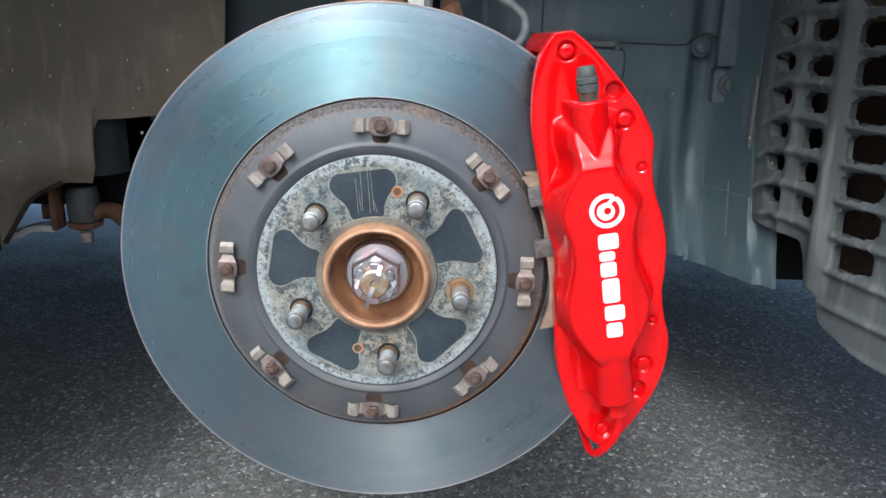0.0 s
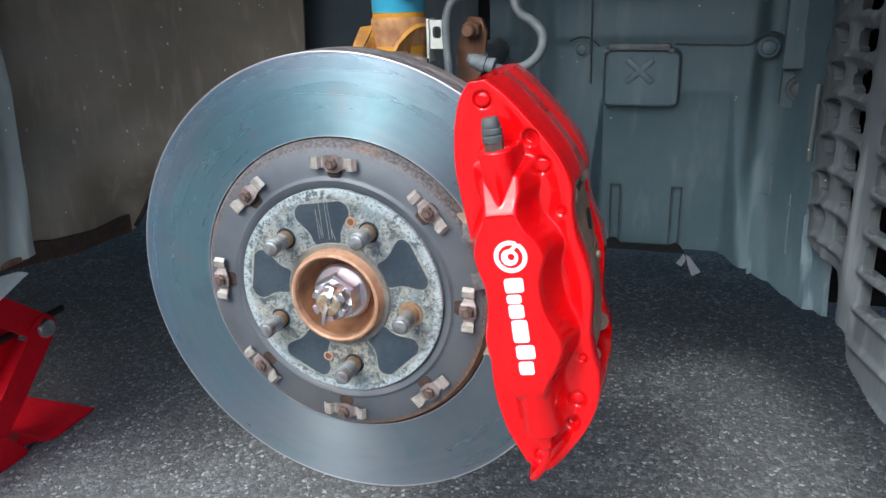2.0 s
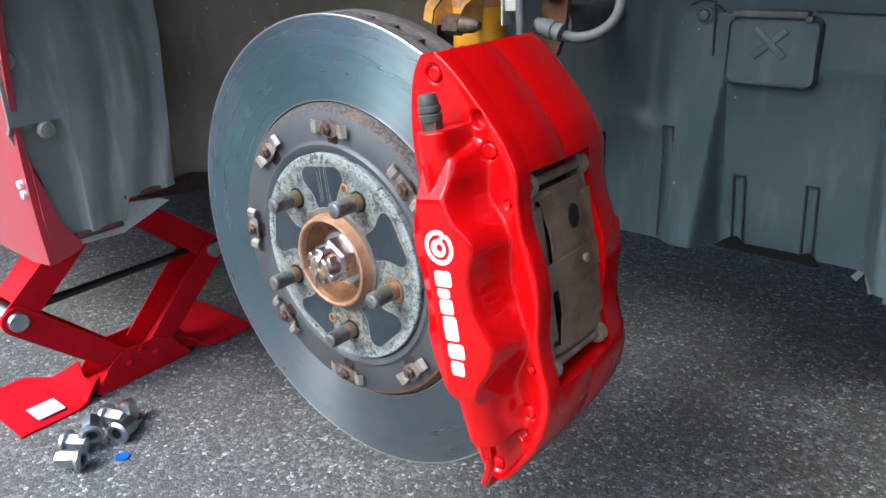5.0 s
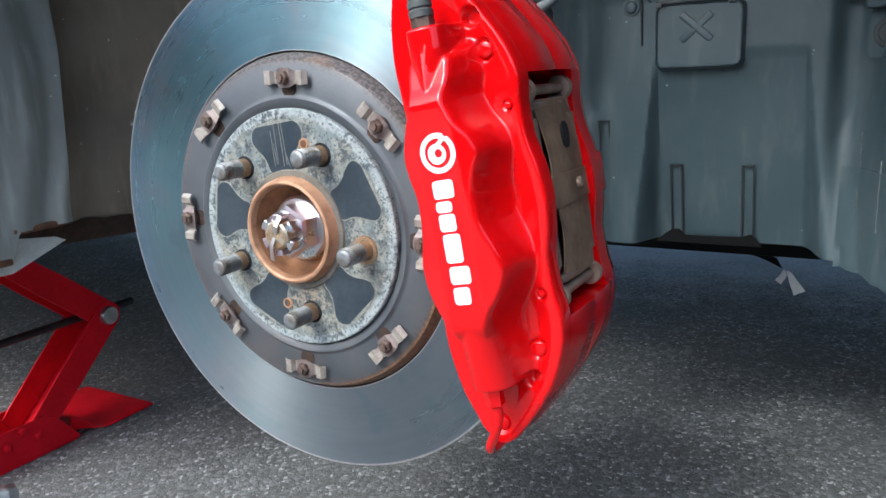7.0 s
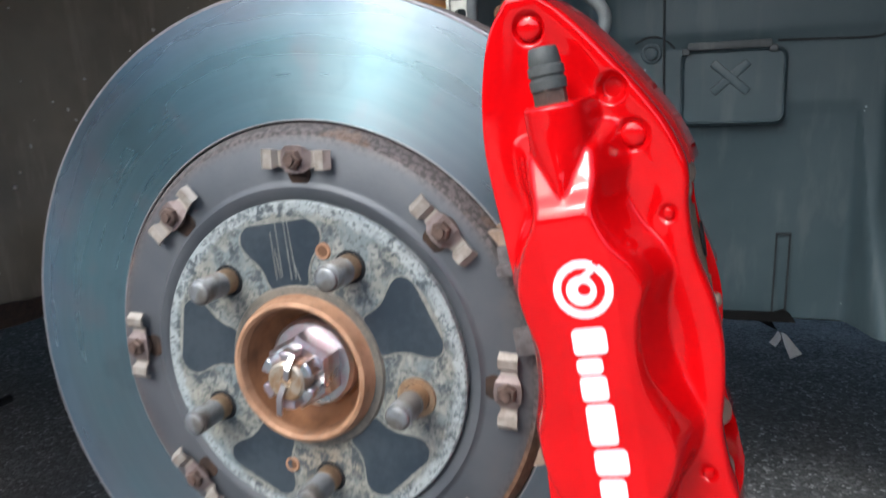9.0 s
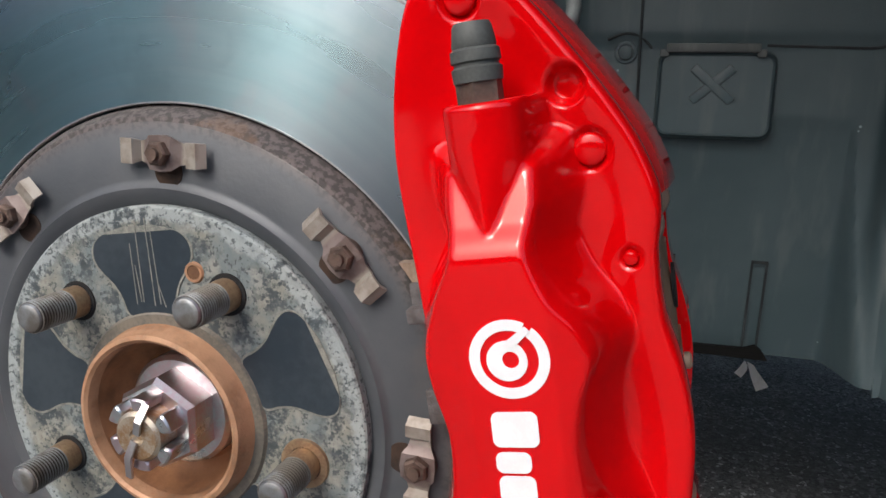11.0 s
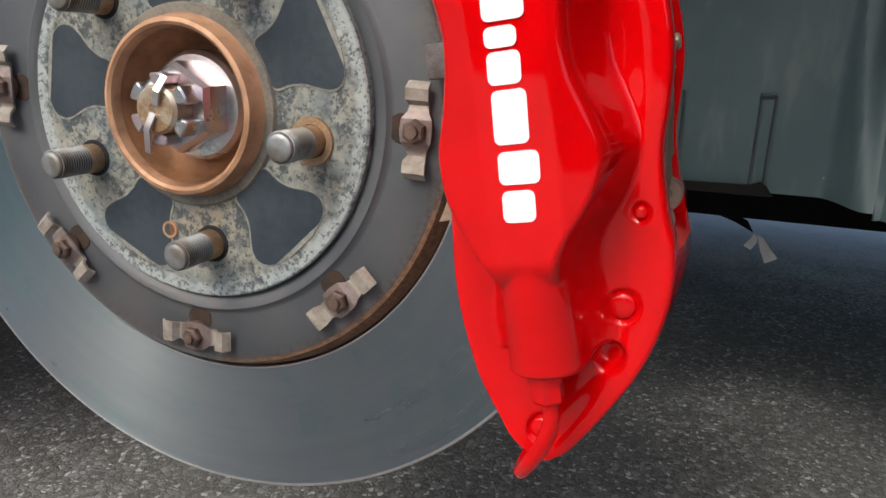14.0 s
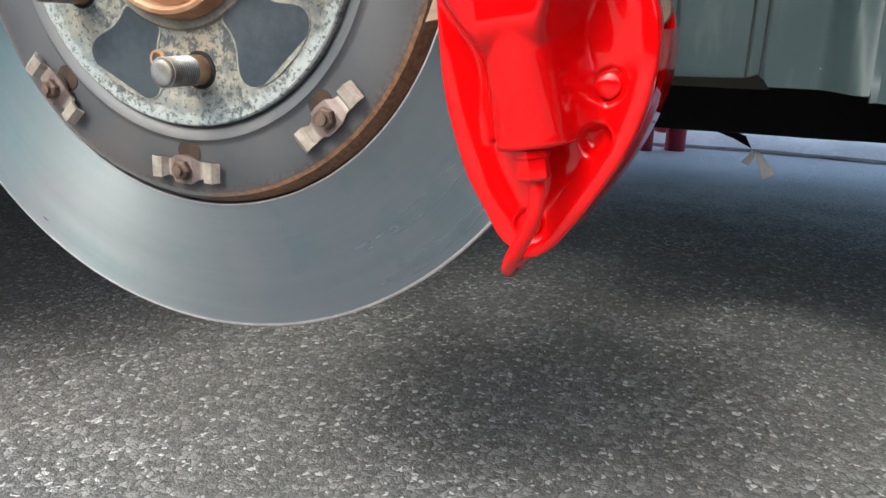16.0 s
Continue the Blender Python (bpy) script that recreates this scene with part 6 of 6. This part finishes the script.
def build_control_arm():
    arm = thing("control_arm", (-0.40, 0.40, 0.26), "rusty lower control arm with a black bushing", "control arm")
    def p(name, bm, mat, label=""):
        bmesh.ops.translate(bm, verts=bm.verts, vec=(0.40, -0.40, -0.26))
        return part(name, bm, mat, arm, label)
    bm = bmesh.new()
    rows = []
    for q in smooth_path([(-0.460, 0.386, 0.268), (-0.448, 0.383, 0.270), (-0.436, 0.379, 0.277), (-0.415, 0.374, 0.281), (-0.398, 0.371, 0.281)], 5):
        rows.append([(q.x - 0.002, q.y + 0.020, q.z + 0.003), (q.x, q.y + 0.004, q.z + 0.0045), (q.x, q.y, q.z + 0.003), (q.x, q.y, q.z - 0.004)])
    sheet(bm, rows, 0.003)
    p("flange", bm, FLAP, "pale grey pressed flange")
    bm = bmesh.new()
    tube(bm, [(-0.362, 0.386, 0.296), (-0.335, 0.385, 0.300), (-0.28, 0.34, 0.285), (-0.17, 0.26, 0.262), (-0.06, 0.16, 0.245), (0.0, 0.13, 0.26)], [0.008, 0.010, 0.012, 0.016, 0.018, 0.02], 14)
    p("arm", bm, RUST, "rusty pressed steel arm")
    bm = bmesh.new()
    solid(bm, [(0.011, 0.283), (0.0165, 0.288), (0.0185, 0.300), (0.0180, 0.318), (0.0150, 0.328), (0.009, 0.330)], 28, Matrix.Translation((-0.371, 0.388, 0)) @ Euler((radians(90), 0, 0)).to_matrix().to_4x4())
    p("bushing", bm, RUBBER, "dark grey rubber bushing")
    bm = bmesh.new()
    solid(bm, [(0.012, 0.2785), (0.0190, 0.2815), (0.0195, 0.2870), (0.0165, 0.2880)], 28, Matrix.Translation((-0.371, 0.388, 0)) @ Euler((radians(90), 0, 0)).to_matrix().to_4x4())
    p("cup", bm, RUST, "rusty cup")
    bm = bmesh.new()
    solid(bm, [(0.0072, 0.2665), (0.0078, 0.268), (0.0078, 0.2760), (0.0070, 0.2785)], 6, Matrix.Translation((-0.364, 0.372, 0)) @ Euler((radians(90), 0, 0)).to_matrix().to_4x4())
    p("bolt", bm, CLIP, "pale bolt head")
    bm = bmesh.new()
    box(bm, -0.398, -0.391, 0.362, 0.385, 0.281, 0.331, 0.002)
    p("bracket", bm, RUST, "rusty bracket")
    bm = bmesh.new()
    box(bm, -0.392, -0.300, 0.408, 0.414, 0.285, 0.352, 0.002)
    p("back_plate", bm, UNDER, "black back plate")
    bm = bmesh.new()
    box(bm, -0.424, -0.412, 0.392, 0.404, 0.286, 0.305, 0.003)
    p("stop", bm, RUST, "rusty bump stop")


# ---- jack, nuts and litter on the ground ----
def build_jack():
    jack = thing("scissor_jack", (-0.572, 0.114, 0.0), "red enamelled scissor jack standing under the sill", "jack")
    def p(name, bm, mat, label="", parent=None, sharp=38.0):
        bmesh.ops.translate(bm, verts=bm.verts, vec=(0.572, -0.114, 0))
        return part(name, bm, mat, parent or jack, label, sharp)
    xa, xb, mid = -0.604, -0.546, 0.114
    # base: two flared feet and a raised channel between them
    bm = bmesh.new()
    for s in (-1, 1):
        y_end, y_in = (mid + s * 0.180, mid + s * 0.066)
        g = []
        for f in np.linspace(0, 1, 10):
            y = y_end + (y_in - y_end) * f
            rise = 0.030 * ease((f - 0.72) / 0.28)
            xl, xr = -0.678 + 0.075 * ease((f - 0.55) / 0.45), -0.532 - 0.012 * ease((f - 0.6) / 0.4)
            g.append([(xl + (xr - xl) * q, y, 0.0035 + rise * (1 if q in (0.0, 1.0) else 0.25)) for q in (0.0, 0.12, 0.35, 0.65, 0.88, 1.0)])
        sheet(bm, g, 0.0028)
    box(bm, -0.607, -0.543, mid - 0.070, mid + 0.070, 0.0006, 0.0050, 0.001)
    for x in (-0.607, -0.5455):
        prism(bm, [(x, mid - 0.074, 0.004), (x, mid + 0.074, 0.004), (x, mid + 0.050, 0.036), (x, mid + 0.030, 0.050), (x, mid - 0.030, 0.050), (x, mid - 0.050, 0.036)], (0.0026, 0, 0))
    base = p("base_plate", bm, JACK_RED, "red base with two flared feet")
    for dy, z in ((-0.020, 0.030), (0.020, 0.030), (0.0, 0.042)):
        bm = bmesh.new()
        solid(bm, [(0.0055, 0.0), (0.0050, 0.0025), (0.0030, 0.0036)], 20, pose(-0.5430, mid + dy, z, 0, 0, -90))
        p("rivet", bm, JACK_RED, "", base)
    bm = bmesh.new()
    box(bm, -0.583, -0.545, -0.038, -0.002, 0.0066, 0.0072, 0, pose(0, 0, 0))
    p("sticker", bm, STICKER, "blank white sticker", base)
    # four channel-section arms
    py = (-0.029, 0.256)
    for s, y in ((-1, py[0]), (1, py[1])):
        for z_end, y_end, name, inner in ((0.030, mid + s * 0.020, "lower_arm", 0.0), (0.252, mid + s * 0.020, "upper_arm", 0.003)):
            a, b = Vector((0, y, 0.1476)), Vector((0, y_end, z_end))
            ahead = (b - a).normalized()
            across = Vector((0, -ahead.z, ahead.y))
            if across.z < 0:
                across = -across
            outward = across if z_end > 0.1 else -across
            L = (b - a).length
            bm = bmesh.new()
            w = 0.0185
            for x in (xa + inner + 0.0028, xb - inner - 0.0028):
                out = []
                for k in range(9):
                    t = math.pi * k / 8
                    q = a - ahead * w * math.sin(t) + outward * w * math.cos(t)
                    out.append((x, q.y, q.z))
                for f, h in ((0.55, -0.95), (1.0, -0.80), (1.03, 0.80), (0.55, 0.98)):
                    q = a + ahead * L * f + outward * w * h
                    out.append((x, q.y, q.z))
                prism(bm, out, (0.0026 if x > -0.58 else -0.0026, 0, 0))
            pts = []
            for f, h in ((0.10, 1.0), (1.0, 0.84), (1.0, 0.70), (0.10, 0.86)):
                q = a + ahead * L * f + outward * w * h
                pts.append((xa + inner + 0.003, q.y, q.z))
            prism(bm, pts, (xb - xa - 2 * inner - 0.006, 0, 0))
            p(name, bm, JACK_RED)
        bm = bmesh.new()
        solid(bm, [(0.0125, 0.0), (0.0125, 0.066), (0.0112, 0.068)], 32, pose(xa - 0.004, y, 0.1476, 0, 0, -90))
        p("pivot_pin", bm, NUT, "bright steel pivot pin")
    bm = bmesh.new()
    solid(bm, [(0.0058, -0.085), (0.0058, 0.0), (0.0052, 0.32), (0.0052, 0.345)], 20, pose(-0.575, py[0], 0.1476))
    p("screw", bm, ROD, "black greased screw")
    bm = bmesh.new()
    solid(bm, [(0.013, -0.050), (0.015, -0.044), (0.015, -0.026), (0.011, -0.022)], 6, pose(-0.575, py[0], 0.1476))
    box(bm, -0.581, -0.569, py[0] - 0.088, py[0] - 0.048, 0.134, 0.161, 0.004)
    p("crank_eye", bm, ROD, "black crank eye")
    bm = bmesh.new()
    box(bm, -0.607, -0.543, mid - 0.040, mid + 0.040, 0.238, 0.2620, 0.004)
    p("saddle", bm, JACK_RED)


def build_lug_nut():
    nut = thing("lug_nut", (0, 0, 0), "shiny steel lug nut lying on the asphalt", "lug nut", "lug nuts by the jack")
    bm = bmesh.new()
    solid(bm, [(0.0096, 0.0), (0.0116, 0.003), (0.0116, 0.0215), (0.0096, 0.0270), (0.0058, 0.0288)], 6)
    part("hex_body", bm, NUT, nut, "", 30)
    bm = bmesh.new()
    lathe(bm, [(0.0066, -0.0040), (0.0108, -0.0048), (0.0148, -0.0024), (0.0148, 0.0016), (0.0110, 0.0036), (0.0066, 0.0030)], 32)
    part("washer", bm, NUT, nut)
    bm = bmesh.new()
    solid(bm, [(0.0064, -0.0010), (0.0064, 0.0020)], 24)
    part("bore", bm, BLACK, nut, "dark threaded bore")
    return nut


def scatter_nuts():
    first = build_lug_nut()
    places = [
        (-0.470, 0.018, 0.0145, 0, 0, -70),
        (-0.452, 0.038, 0.0046, 90, 0, 10),
        (-0.424, 0.008, 0.0140, -6, 0, 25),
        (-0.456, -0.040, 0.0148, 0, 0, -60),
        (-0.411, -0.047, 0.0146, 2, 0, 130),
        (-0.432, -0.020, 0.0250, 8, 0, 60),
    ]
    first.matrix_basis = pose(*places[0])
    for q in places[1:]:
        copy_thing(first, pose(*q))
    bm = bmesh.new()
    prism(bm, [(-0.402, -0.010, 0.0006), (-0.392, -0.016, 0.0006), (-0.383, -0.006, 0.0006), (-0.389, 0.002, 0.0006), (-0.398, 0.000, 0.0006)], (0, 0, 0.0016))
    single("plastic_chip", bm, BLUE_CHIP, "small bright blue plastic chip on the asphalt", "litter")


def build_tag():
    tag = thing("torn_tape", (0.226, 0.592, 0.2125), "torn white tape hanging from the undertray", "tape")
    def p(name, bm, mat, label=""):
        bmesh.ops.translate(bm, verts=bm.verts, vec=(-0.226, -0.592, -0.2125))
        return part(name, bm, mat, tag, label)
    bm = bmesh.new()
    sheet(bm, [[(0.214, 0.592, 0.2135), (0.234, 0.590, 0.207), (0.2525, 0.592, 0.1975)], [(0.236, 0.594, 0.2135), (0.246, 0.591, 0.210), (0.254, 0.592, 0.1955)]], 0.0008)
    p("strap", bm, UNDER, "dark twisted strap")
    bm = bmesh.new()
    sheet(bm, [[(0.254, 0.592, 0.197), (0.250, 0.590, 0.190), (0.245, 0.588, 0.184)], [(0.2575, 0.592, 0.192), (0.257, 0.590, 0.187), (0.252, 0.586, 0.180)]], 0.0008)
    p("folded_flap", bm, WHITE_TAG, "white folded flap")
    bm = bmesh.new()
    sheet(bm, [[(0.257, 0.592, 0.196), (0.261, 0.588, 0.182), (0.267, 0.584, 0.168)], [(0.263, 0.593, 0.193), (0.270, 0.590, 0.184), (0.279, 0.586, 0.174)]], 0.0008)
    p("tongue", bm, WHITE_TAG, "white tape end")


def build_posts():
    bm = bmesh.new()
    solid(bm, [(0.027, 0.0), (0.027, 0.42), (0.025, 0.425)], 24, Euler((radians(90), 0, 0)).to_matrix().to_4x4())
    first = single("red_post", bm, POST_RED, "dark red round post beyond the car", "post", "red posts beyond the car")
    first.matrix_basis = pose(0.035, 1.86, 0)
    copy_thing(first, pose(0.118, 1.90, 0))
    copy_thing(first, pose(0.074, 2.06, 0))


build_ground()
build_car()
build_rear_liner()
build_front_liner()
build_duct_panel()
build_fender_edge()
build_disc()
build_hub()
build_caliper()
build_strut()
build_hose()
build_control_arm()
build_jack()
scatter_nuts()
build_tag()
build_posts()
